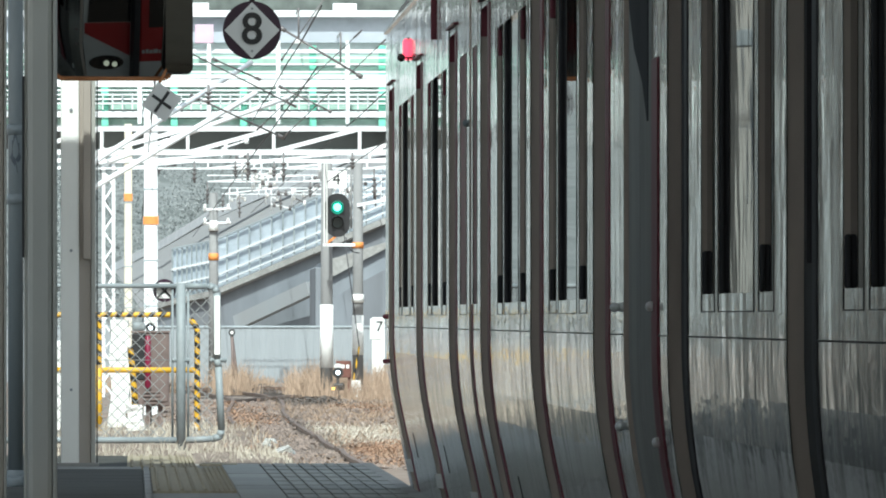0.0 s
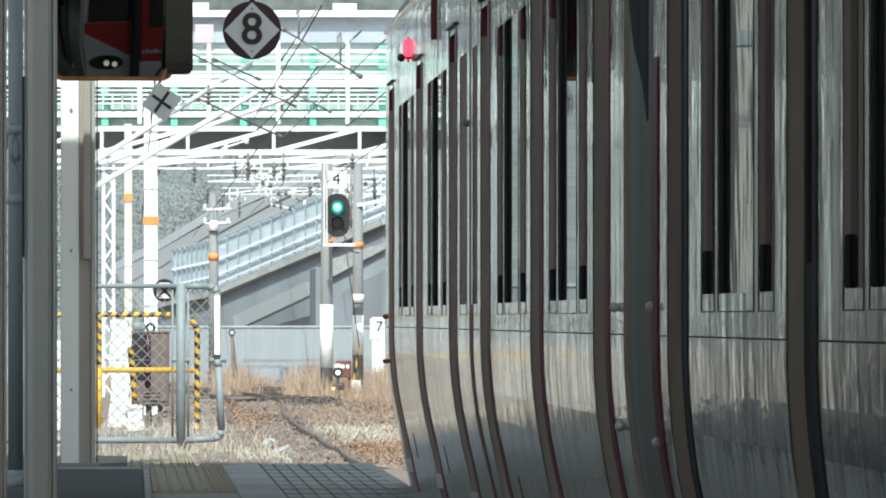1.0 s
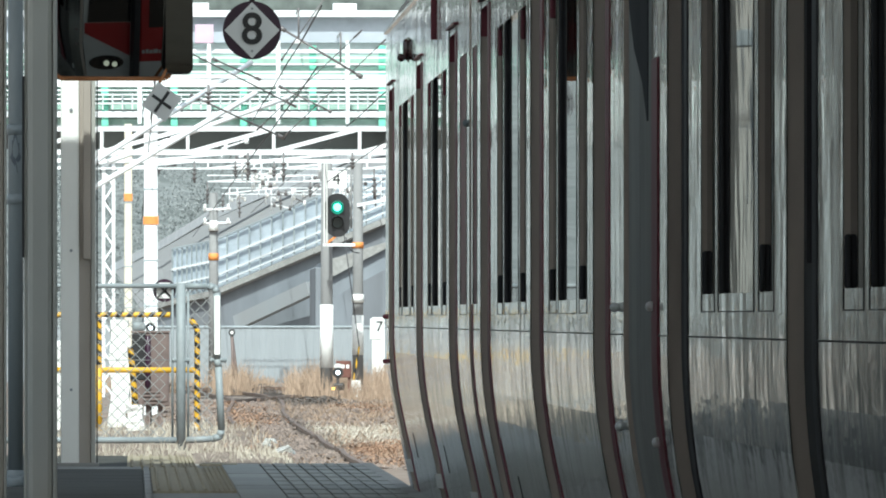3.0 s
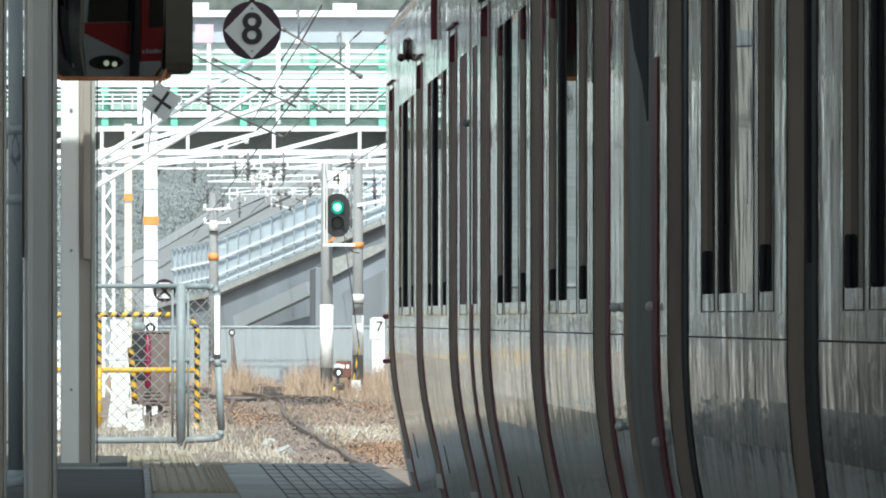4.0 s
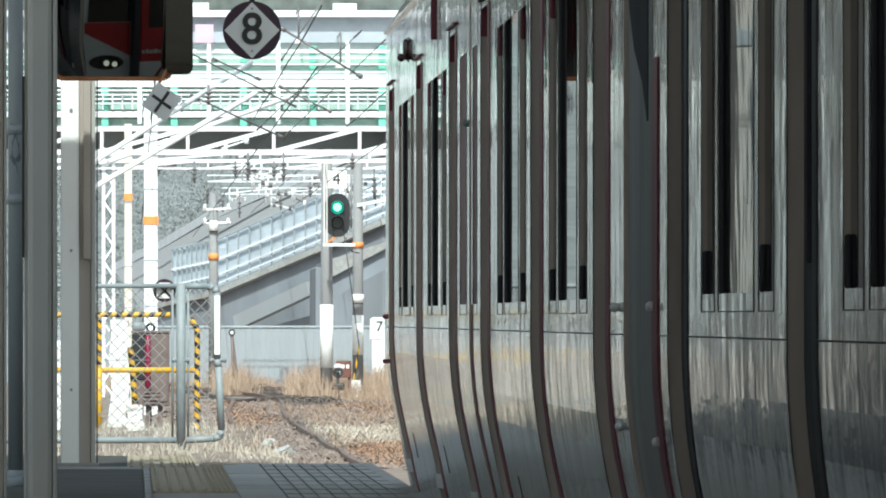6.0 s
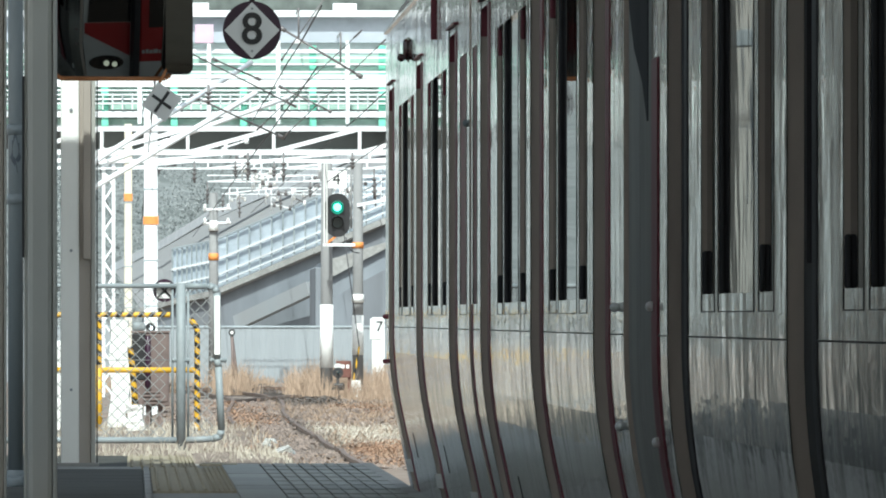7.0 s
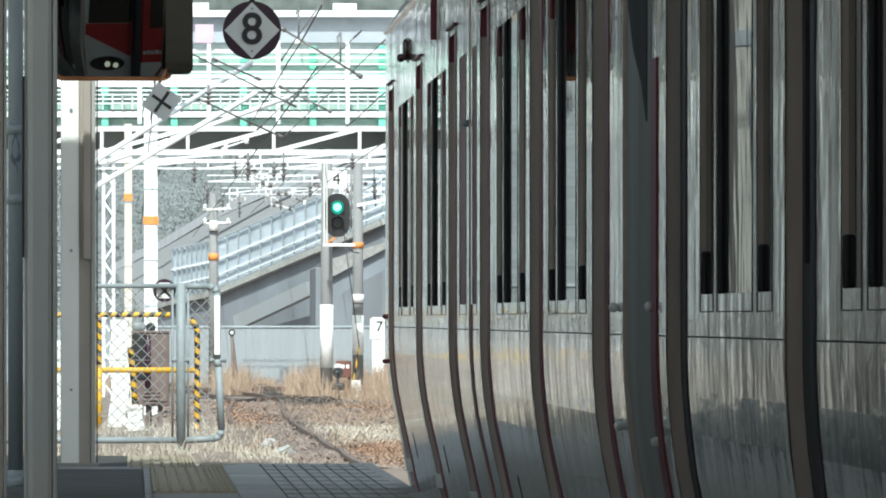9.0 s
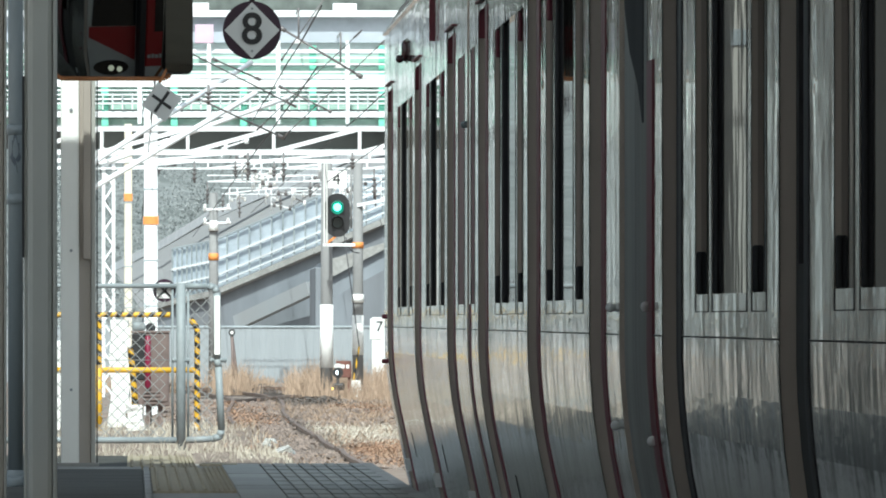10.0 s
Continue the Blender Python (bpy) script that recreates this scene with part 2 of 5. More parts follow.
# ---- mesh helpers ----
def box(bm, x0, x1, y0, y1, z0, z1, bevel=0.0, mi=0):
    r = bmesh.ops.create_cube(bm, size=1)
    for v in r["verts"]:
        v.co = Vector(((x0 + x1) / 2 + v.co.x * (x1 - x0), (y0 + y1) / 2 + v.co.y * (y1 - y0), (z0 + z1) / 2 + v.co.z * (z1 - z0)))
    fs = list({f for v in r["verts"] for f in v.link_faces})
    for f in fs:
        f.material_index = mi
    if bevel:
        es = list({e for v in r["verts"] for e in v.link_edges})
        bmesh.ops.bevel(bm, geom=es, offset=bevel, segments=2, affect="EDGES", profile=0.5, clamp_overlap=True)
    return fs


def rod(bm, a, b, r, r2=None, seg=10, mi=0):
    """A round bar from a to b."""
    a, b = Vector(a), Vector(b)
    d = b - a
    res = bmesh.ops.create_cone(bm, cap_ends=True, segments=seg, radius1=r, radius2=r if r2 is None else r2, depth=d.length,
                                matrix=Matrix.Translation((a + b) / 2) @ d.to_track_quat("Z", "Y").to_matrix().to_4x4())
    for f in {f for v in res["verts"] for f in v.link_faces}:
        f.material_index = mi
        f.smooth = len(f.verts) == 4
    return res["verts"]


def bar(bm, a, b, w, h, mi=0):
    """A square bar from a to b: w across, h the other way."""
    a, b = Vector(a), Vector(b)
    d = b - a
    q = d.to_track_quat("Y", "Z").to_matrix().to_4x4()
    r = bmesh.ops.create_cube(bm, size=1, matrix=Matrix.Translation((a + b) / 2) @ q @ Matrix.Diagonal((w, d.length, h, 1)))
    for f in {f for v in r["verts"] for f in v.link_faces}:
        f.material_index = mi


def prism(bm, pts, y0, y1, mi=0):
    """A polygon of (x, z) drawn out from y0 to y1."""
    a = [bm.verts.new((x, y0, z)) for x, z in pts]
    b = [bm.verts.new((x, y1, z)) for x, z in pts]
    fs = [bm.faces.new(a), bm.faces.new(b[::-1])]
    for i in range(len(pts)):
        j = (i + 1) % len(pts)
        fs.append(bm.faces.new((a[j], a[i], b[i], b[j])))
    for f in fs:
        f.material_index = mi
    return fs


def disc_pts(cx, cz, r, rz=None, n=32):
    rz = r if rz is None else rz
    return [(cx + r * math.cos(i * math.tau / n), cz + rz * math.sin(i * math.tau / n)) for i in range(n)]


def obj(name, bm, mats, parent=None, smooth=False, label=""):
    bmesh.ops.recalc_face_normals(bm, faces=bm.faces)
    me = bpy.data.meshes.new(name)
    bm.to_mesh(me)
    bm.free()
    for m in (mats if isinstance(mats, (list, tuple)) else [mats]):
        me.materials.append(M[m])
    if smooth:
        for p in me.polygons:
            p.use_smooth = True
    ob = new(name, me)
    ob.parent = parent
    if label:
        ob["label"] = label
    return ob


def part(name, bm, material, parent, label="", smooth=False):
    return obj(name, bm, material, parent, smooth, label)


def empty(name, x=0, y=0, z=0):
    ob = new(name)
    ob.matrix_basis = pose(x, y, z)
    return ob


def B():
    return bmesh.new()


def letter(name, text, size, m, parent, material, depth=0.004, label=""):
    cu = bpy.data.curves.new(name, "FONT")
    cu.body, cu.size, cu.extrude = text, size, depth
    cu.align_x, cu.align_y = "CENTER", "CENTER"
    cu.materials.append(M[material])
    ob = new(name, cu)
    ob.parent = parent
    ob.matrix_basis = m
    if label:
        ob["label"] = label
    return ob


# ---- ground, platform, canopy ----
def smooth_step(a, b, v):
    t = min(1, max(0, (v - a) / (b - a)))
    return t * t * (3 - 2 * t)


def ground_z(x, y):
    """The track bed lies 1 m under the platform; a raised earth bank carries on behind the platform's end."""
    bank = (1 - smooth_step(0.95, 1.6, x)) * (1 - smooth_step(126, 150, y))
    bank *= smooth_step(84, 90, y) * smooth_step(-1.0, -0.72, x)
    z = -1.02 + 1.0 * bank
    if 80 < y < 520 and -4 < x < 14:
        z += 0.05 * noise.noise((x * 1.3, y * 0.12, 0)) + 0.03 * noise.noise((x * 4, y * 0.5, 3))
    if y > 900:
        z += 2.0 * smooth_step(900, 1400, y)
    return z


def make_ground():
    xs = sorted({*np.linspace(-3, 12, 76), *np.linspace(-60, 60, 25), -3000, -900, -300, 300, 900, 3000})
    ys = sorted({*np.linspace(82, 160, 60), *np.linspace(160, 460, 90), *np.linspace(-60, 82, 12), -2500, -600, 520, 600, 700, 800, 900, 1000, 1200, 1400, 2000, 4500})
    bm = B()
    grid = [[bm.verts.new((x, y, ground_z(x, y))) for x in xs] for y in ys]
    for j in range(len(ys) - 1):
        for i in range(len(xs) - 1):
            bm.faces.new((grid[j][i], grid[j][i + 1], grid[j + 1][i + 1], grid[j + 1][i]))
    tagged(obj("ground", bm, "dirt", smooth=True), "dry brown earth and ballast beyond the platform", "ground", kind="structure")


make_ground()


def make_platform():
    bm = B()
    box(bm, -2.4, 1.40, -30, 91.6, -1.3, -0.012, 0.0)
    box(bm, -0.95, 0.40, 91.6, 97.0, -1.3, -0.012, 0.0)
    p = tagged(obj("platform", bm, "concrete"), "worn concrete station platform with paved surface", "platform", kind="structure")
    bm = B()
    box(bm, -2.4, 0.055, -30, 88.2, -0.012, 0.0)
    obj("asphalt_strip", bm, "asphalt", p, label="dark asphalt strip of the platform")
    bm = B()
    box(bm, -0.95, -0.02, 89.4, 97, -0.012, -0.002)
    obj("asphalt_strip", bm, "asphalt", p)
    bm = B()
    box(bm, -2.4, 0.05, 88.2, 89.4, -0.012, 0.002)
    obj("edge_strip", bm, "concrete", p, label="pale concrete cross strip")
    bm = B()
    box(bm, 0.06, 0.095, -30, 89.0, -0.012, 0.006, 0.003)
    obj("edge_strip", bm, "concrete", p, label="narrow pale concrete strip beside the tactile paving")
    bm = B()
    box(bm, 1.36, 1.44, -30, 91.5, -0.16, 0.004, 0.008)
    obj("edge_coping", bm, "concrete", p, label="concrete coping at the platform edge")
    # tactile tiles: slab with rows of studs, one mesh shared
    bm = B()
    box(bm, 0.002, 0.298, 0.002, 0.298, -0.012, 0.001)
    for i in range(5):
        x = 0.03 + i * 0.06
        rod(bm, (x, 0.02, 0.001), (x, 0.28, 0.001), 0.011, seg=6)
    tile = obj("tactile_tile", bm, "tile_yellow", p)
    tile.location = (0.10, 88.7, 0)
    first = tile.data
    for row in range(40):
        for col in range(2):
            if row == 0 and col == 0:
                continue
            t = new("tactile_tile", first)
            t.parent = p
            t.location = (0.10 + col * 0.30 - (0.09 if col else 0), 88.7 - row * 0.302, 0.0005 * ((row * 7 + col) % 3))
            if col:
                t.location.x = 0.40
                t.scale = (0.42, 1, 1)
    for row in range(25):
        for col in range(2):
            t = new("tactile_tile", first)
            t.parent = p
            t.location = (-0.035 + col * 0.30, 89.1 + row * 0.302, 0.0005 * ((row * 5 + col) % 3))
            if col:
                t.scale = (0.36, 1, 1)
    # plain slabs and small edge tiles
    bm = B()
    box(bm, 0.003, 0.227, 0.004, 1.996, -0.012, 0.0, 0.002)
    s0 = None
    for row in range(24):
        if s0 is None:
            s0 = obj("paving_slab", bm, "tile_grey", p)
            ob = s0
        else:
            ob = new("paving_slab", s0.data)
            ob.parent = p
        ob.location = (0.525, 89.55 - row * 2.0, 0.001 * (row % 3))
    bm = B()
    for k in range(8):
        box(bm, 0.004 + k * 0.0765, 0.0725 + k * 0.0765, 0.006, 0.494, -0.012, 0.001 + 0.001 * (k % 2), 0.003)
    e0 = None
    for row in range(56):
        if e0 is None:
            e0 = obj("edge_tile", bm, "tile_grey", p, label="ribbed grey edge tiles")
            ob = e0
        else:
            ob = new("edge_tile", e0.data)
            ob.parent = p
        ob.location = (0.755, 91.0 - row * 0.5, 0.0012 * (row % 4))
    bm = B()
    box(bm, 0.40, 0.62, 90.9, 91.55, -0.012, 0.004, 0.002)
    obj("cover_plate", bm, "tile_yellow", p, label="pale yellow worn paving piece")


make_platform()


def make_canopy():
    # Unseen canopy; height, ends and pale underside are chosen for the light beneath.
    bm = B()
    box(bm, -2.2, -0.12, -8, 87.65, 4.3, 4.45)
    box(bm, -0.12, 0.5, -8, 89.4, 4.3, 4.45)
    box(bm, 0.5, 1.22, -8, 90.4, 4.3, 4.45)
    box(bm, 1.12, 1.22, -8, 90.4, 4.05, 4.3)
    for y in range(-6, 88, 5):
        box(bm, -2.1, 1.1, y, y + 0.2, 4.1, 4.3)
    tagged(obj("ceiling", bm, "canopy"), "pale painted sheet canopy over the platform", "canopy", kind="structure")
    # Unseen walls, added to darken the train's side and what it mirrors.
    bm = B()
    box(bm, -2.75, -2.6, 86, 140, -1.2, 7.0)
    tagged(obj("wall_west", bm, "wall"), "tall unseen wall added to darken reflections", "wall", kind="structure")
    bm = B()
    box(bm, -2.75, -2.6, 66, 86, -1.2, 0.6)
    tagged(obj("wall_west_low", bm, "wall"), "low unseen wall added to darken reflections", "wall", kind="structure")
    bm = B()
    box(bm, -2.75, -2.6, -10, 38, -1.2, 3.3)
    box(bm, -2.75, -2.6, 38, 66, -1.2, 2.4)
    tagged(obj("wall_west_near", bm, "wall"), "unseen wall added to dim the near platform", "wall", kind="structure")


make_canopy()


def column(name, x, y, w, label):
    e = empty(name, x, y, 0)
    # left flange has the lit colour, the web the shaded one
    bm = B()
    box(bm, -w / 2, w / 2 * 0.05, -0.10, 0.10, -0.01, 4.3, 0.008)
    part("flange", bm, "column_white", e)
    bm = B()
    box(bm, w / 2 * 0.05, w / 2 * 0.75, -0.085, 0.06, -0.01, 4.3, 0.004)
    part("web", bm, "column_shade", e, "column web, taupe with its shade put in")
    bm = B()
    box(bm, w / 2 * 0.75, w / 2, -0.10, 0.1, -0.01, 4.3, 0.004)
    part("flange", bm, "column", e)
    bm = B()
    box(bm, -w / 2 - 0.03, w / 2 + 0.02, -0.14, 0.14, -0.01, 0.02, 0.005)
    part("base_plate", bm, "concrete", e)
    for z in (0.45, 1.27, 2.1):
        bm = B()
        rod(bm, (-w * 0.2, -0.112, z), (-w * 0.2, -0.098, z), 0.009, seg=8)
        part("bolt", bm, "galv", e)
    return tagged(e, label, "column", "platform columns")


col_far = column("platform_column", -0.322, 90.0, 0.205, "white painted steel column at the platform end")
bm = B()
box(bm, 0.108, 0.116, -0.09, -0.07, 0.02, 3.2)
part("conduit", bm, "black", col_far, "thin black conduit")
bm = B()
box(bm, 0.03, 0.075, -0.13, -0.088, 1.22, 3.4, 0.004)
part("cable_box", bm, "column_shade", col_far, "taupe cable cover ending half way up")


def near_column():
    e = empty("platform_column", -0.415, 70.0, 0)
    bm = B()
    box(bm, -0.068, 0.05, -0.09, 0.09, -0.01, 4.3, 0.025)
    part("post", bm, "column", e)
    bm = B()
    box(bm, 0.05, 0.068, -0.1, 0.1, -0.01, 4.3, 0.005)
    part("flange", bm, "column", e)
    bm = B()
    box(bm, -0.084, -0.068, -0.05, 0.09, -0.01, 4.3, 0.004)
    part("flange", bm, "column", e)
    bm = B()
    box(bm, -0.092, -0.084, -0.06, -0.04, 1.15, 1.98)
    part("conduit", bm, "black", e)
    tagged(e, "grey painted steel column with rounded edges", "column", "platform columns")
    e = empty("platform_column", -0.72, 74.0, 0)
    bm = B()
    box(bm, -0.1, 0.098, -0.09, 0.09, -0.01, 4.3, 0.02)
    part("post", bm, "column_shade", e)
    bm = B()
    box(bm, 0.098, 0.108, -0.1, 0.1, -0.01, 4.3, 0.004)
    part("flange", bm, "column", e)
    tagged(e, "dull painted steel column beside a drainpipe", "column", "platform columns")


near_column()


def drainpipe():
    e = empty("drainpipe", -0.606, 79.0, 0)
    bm = B()
    rod(bm, (0, 0, 0.05), (0, 0, 4.3), 0.040, seg=20)
    part("pipe", bm, "pipe", e)
    for z in (0.06, 1.49, 1.85):
        bm = B()
        rod(bm, (0, 0, z - 0.03), (0, 0, z + 0.025), 0.046, seg=20)
        part("collar", bm, "pipe", e)
    bm = B()
    rod(bm, (0, 0, -0.01), (0, -0.03, 0.06), 0.06, 0.046, seg=16)
    part("shoe", bm, "pipe", e)
    rng = random.Random(4)
    bm = B()
    n = 26
    pts = []
    for i in range(n):
        a = i * math.tau / n
        r = 1 + rng.uniform(-0.35, 0.3)
        pts.append((0.0 + 0.026 * r * math.cos(a), 1.745 + 0.07 * r * math.sin(a)))
    pts[19] = (0.012, 1.62)
    a = [bm.verts.new((x, -math.sqrt(max(0, 0.0408 ** 2 - x * x)), z)) for x, z in pts]
    b = [bm.verts.new((x, -math.sqrt(max(0, 0.0408 ** 2 - x * x)) + 0.002, z)) for x, z in pts]
    bm.faces.new(a)
    for i in range(n):
        bm.faces.new((a[i], a[(i + 1) % n], b[(i + 1) % n], b[i]))
    part("bare_patch", bm, "peel", e, "dark bare patch where paint has peeled")
    tagged(e, "pale blue painted drainpipe with a peeled patch", "drainpipe")


drainpipe()


# ---- mirror and hanging signs ----
def platform_mirror():
    c = Vector((-0.114, 88.0, 2.52))
    n = Vector((0.1030, -0.9906, -0.0968)).normalized()
    e = new("platform_mirror")
    e.matrix_basis = Matrix.Translation(c) @ n.to_track_quat("-Y", "Z").to_matrix().to_4x4()
    w, h, R, rc = 0.335, 0.26, 12.3, 0.05
    bm = B()
    nx, nz = 26, 20
    g = []
    for j in range(nz + 1):
        row = []
        for i in range(nx + 1):
            x, z = -w + 2 * w * i / nx, -h + 2 * h * j / nz
            dx, dz = max(0, abs(x) - (w - rc)), max(0, abs(z) - (h - rc))
            d = math.hypot(dx, dz)
            if d > rc:
                x = math.copysign(w - rc + dx * rc / d, x)
                z = math.copysign(h - rc + dz * rc / d, z)
            row.append(bm.verts.new((x, (x * x + z * z) / (2 * R) - 0.02, z)))
        g.append(row)
    for j in range(nz):
        for i in range(nx):
            bm.faces.new((g[j][i], g[j][i + 1], g[j + 1][i + 1], g[j + 1][i]))
    part("mirror_glass", bm, "mirror", e, "slightly convex mirror glass", smooth=True)
    # frame: rounded rectangle tube
    path = []
    for cx, cz, a0 in ((w - rc, h - rc, 0), (-w + rc, h - rc, 90), (-w + rc, -h + rc, 180), (w - rc, -h + rc, 270)):
        for k in range(6):
            a = radians(a0 + 18 * k)
            path.append((cx + (rc + 0.006) * math.cos(a), -0.015, cz + (rc + 0.006) * math.sin(a)))
    bm = B()
    for i in range(len(path)):
        rod(bm, path[i], path[(i + 1) % len(path)], 0.013, seg=8)
    part("frame", bm, "orange", e, "orange painted tube frame")
    bm = B()
    box(bm, -w + 0.01, w - 0.01, 0.012, 0.03, -h + 0.01, h - 0.01, 0.006)
    part("backing", bm, "black", e)
    bm = B()
    rod(bm, (0, 0.04, -0.1), (0, 0.04, 1.8), 0.02, seg=10)
    part("hanger", bm, "orange", e)
    tagged(e, "convex platform mirror in an orange frame under the canopy", "mirror")

    e = new("platform_mirror")
    c2 = Vector((0.267, 87.96, 2.545))
    n2 = Vector((0.015, -0.97, 0.10)).normalized()
    e.matrix_basis = Matrix.Translation(c2) @ n2.to_track_quat("-Y", "Z").to_matrix().to_4x4()
    bm = B()
    pts = []
    for cx, cz, a0 in ((0.037, 0.22, 0), (-0.037, 0.22, 90), (-0.037, -0.22, 180), (0.037, -0.22, 270)):
        for k in range(6):
            a = radians(a0 + 18 * k)
            pts.append((cx + 0.04 * math.cos(a), cz + 0.04 * math.sin(a)))
    prism(bm, pts, -0.012, 0.012)
    part("mirror_glass", bm, "mirror", e)
    bm = B()
    prism(bm, [(x * 1.03, z * 1.03) for x, z in pts], 0.004, 0.03)
    part("backing", bm, "black", e, "black backing plate")
    bm = B()
    rod(bm, (0, 0.04, 0.0), (0, 0.04, 1.78), 0.018, seg=10)
    part("hanger", bm, "galv", e)
    tagged(e, "dark tilted mirror with rounded corners beside the orange one", "mirror")


platform_mirror()


def sign_eight():
    e = empty("stop_sign", 0.703, 90.0, 2.57)
    bm = B()
    prism(bm, disc_pts(0, 0, 0.172, n=48), -0.006, 0.012)
    part("disc", bm, "sign_dark", e, "dark plum round plate")
    bm = B()
    prism(bm, [(0.163, 0), (0, 0.166), (-0.163, 0), (0, -0.166)], -0.012, -0.006)
    part("diamond", bm, "sign_white", e, "white diamond panel")
    letter("numeral", "8", 0.262, pose(0, -0.015, 0, 90, 0, 0), e, "black", label="black numeral eight").data.offset = 0.003
    for z in (0.128, -0.122):
        bm = B()
        rod(bm, (0.0, -0.016, z), (0.0, -0.010, z), 0.007, seg=10)
        part("screw", bm, "galv", e)
    bm = B()
    rod(bm, (0, 0.02, 0.1), (0, 0.02, 1.75), 0.016, seg=10)
    part("hanger", bm, "black", e)
    tagged(e, "round dark sign with white diamond and black number 8", "sign")


sign_eight()


def sign_cross():
    e = new("cross_sign")
    e.matrix_basis = pose(0.166, 87.9, 2.118, 0, 35, 8)
    a = 0.083
    bm = B()
    prism(bm, [(-a, -a), (a, -a), (a, a), (-a, a)], -0.004, 0.006)
    part("plate", bm, "sign_white", e, "pale grey square plate")
    bm = B()
    box(bm, -a * 0.80, a * 0.80, -0.008, -0.004, -0.009, 0.009)
    part("cross_bar", bm, "black", e)
    bm = B()
    box(bm, -0.009, 0.009, -0.0085, -0.0045, -a * 0.86, a * 0.86)
    part("cross_bar", bm, "black", e)
    bm = B()
    rod(bm, (-0.07, 0.01, 0.07), (-0.085, 0.06, 0.24), 0.009, seg=8)
    part("hanger", bm, "orange", e)
    tagged(e, "small tilted pale square sign with a black cross", "sign")


sign_cross()


# ---- the train ----
PROFILE = ((-0.35, 0.215), (-0.2, 0.178), (0.0, 0.130), (0.1, 0.107), (0.2, 0.087), (0.3, 0.065), (0.4, 0.043), (0.5, 0.024), (0.6, 0.011), (0.7, 0.003), (0.78, 0.0), (2.34, 0.0))
SIDE = 1.475


def inset(z):
    for (z0, a), (z1, b) in zip(PROFILE, PROFILE[1:]):
        if z <= z1:
            return a + (b - a) * max(0, (z - z0)) / (z1 - z0)
    return 0.0


def slab(bm, side, y0, y1, z0, z1, back=0.0, thick=0.045, end_mat=1, face_mat=0):
    """A piece of the curved side wall; its end faces are the jambs of openings."""
    zs = [z0] + [z for z, _ in PROFILE if z0 < z < z1] + [z1]
    rows = []
    for z in zs:
        row = []
        for y in (y0, y1):
            xo = side * (SIDE - inset(z) - back)
            xi = side * (SIDE - inset(z) - back - thick)
            row += [bm.verts.new((xo, y, z)), bm.verts.new((xi, y, z))]
        rows.append(row)
    for a, b in zip(rows, rows[1:]):
        f = bm.faces.new((a[0], a[2], b[2], b[0]))
        f.material_index, f.smooth = face_mat, False
        f = bm.faces.new((a[1], b[1], b[3], a[3]))
        f.material_index = end_mat
        for q in ((a[0], b[0], b[1], a[1]), (a[2], a[3], b[3], b[2])):
            bm.faces.new(q).material_index = end_mat
    for r in (rows[0], rows[-1]):
        bm.faces.new(r[:2] + [r[3], r[2]]).material_index = face_mat


def bead(bm, y, z0, z1, r, back=0.0):
    """A rounded steel edging that follows the curved wall."""
    zs = [z0] + [z for z, _ in PROFILE if z0 < z < z1] + [z1]
    prev = None
    for z in zs:
        x = -(SIDE - inset(z) - back)
        ring = [bm.verts.new((x - r * math.sin(a) * 0.8, y - r * math.cos(a), z)) for a in np.linspace(0, math.pi, 7)]
        if prev:
            for i in range(6):
                f = bm.faces.new((prev[i], prev[i + 1], ring[i + 1], ring[i]))
                f.smooth = True
        prev = ring


WIN0, WIN1, DOOR1 = 0.925, 1.91, 2.027
DOOR_W = 1.30


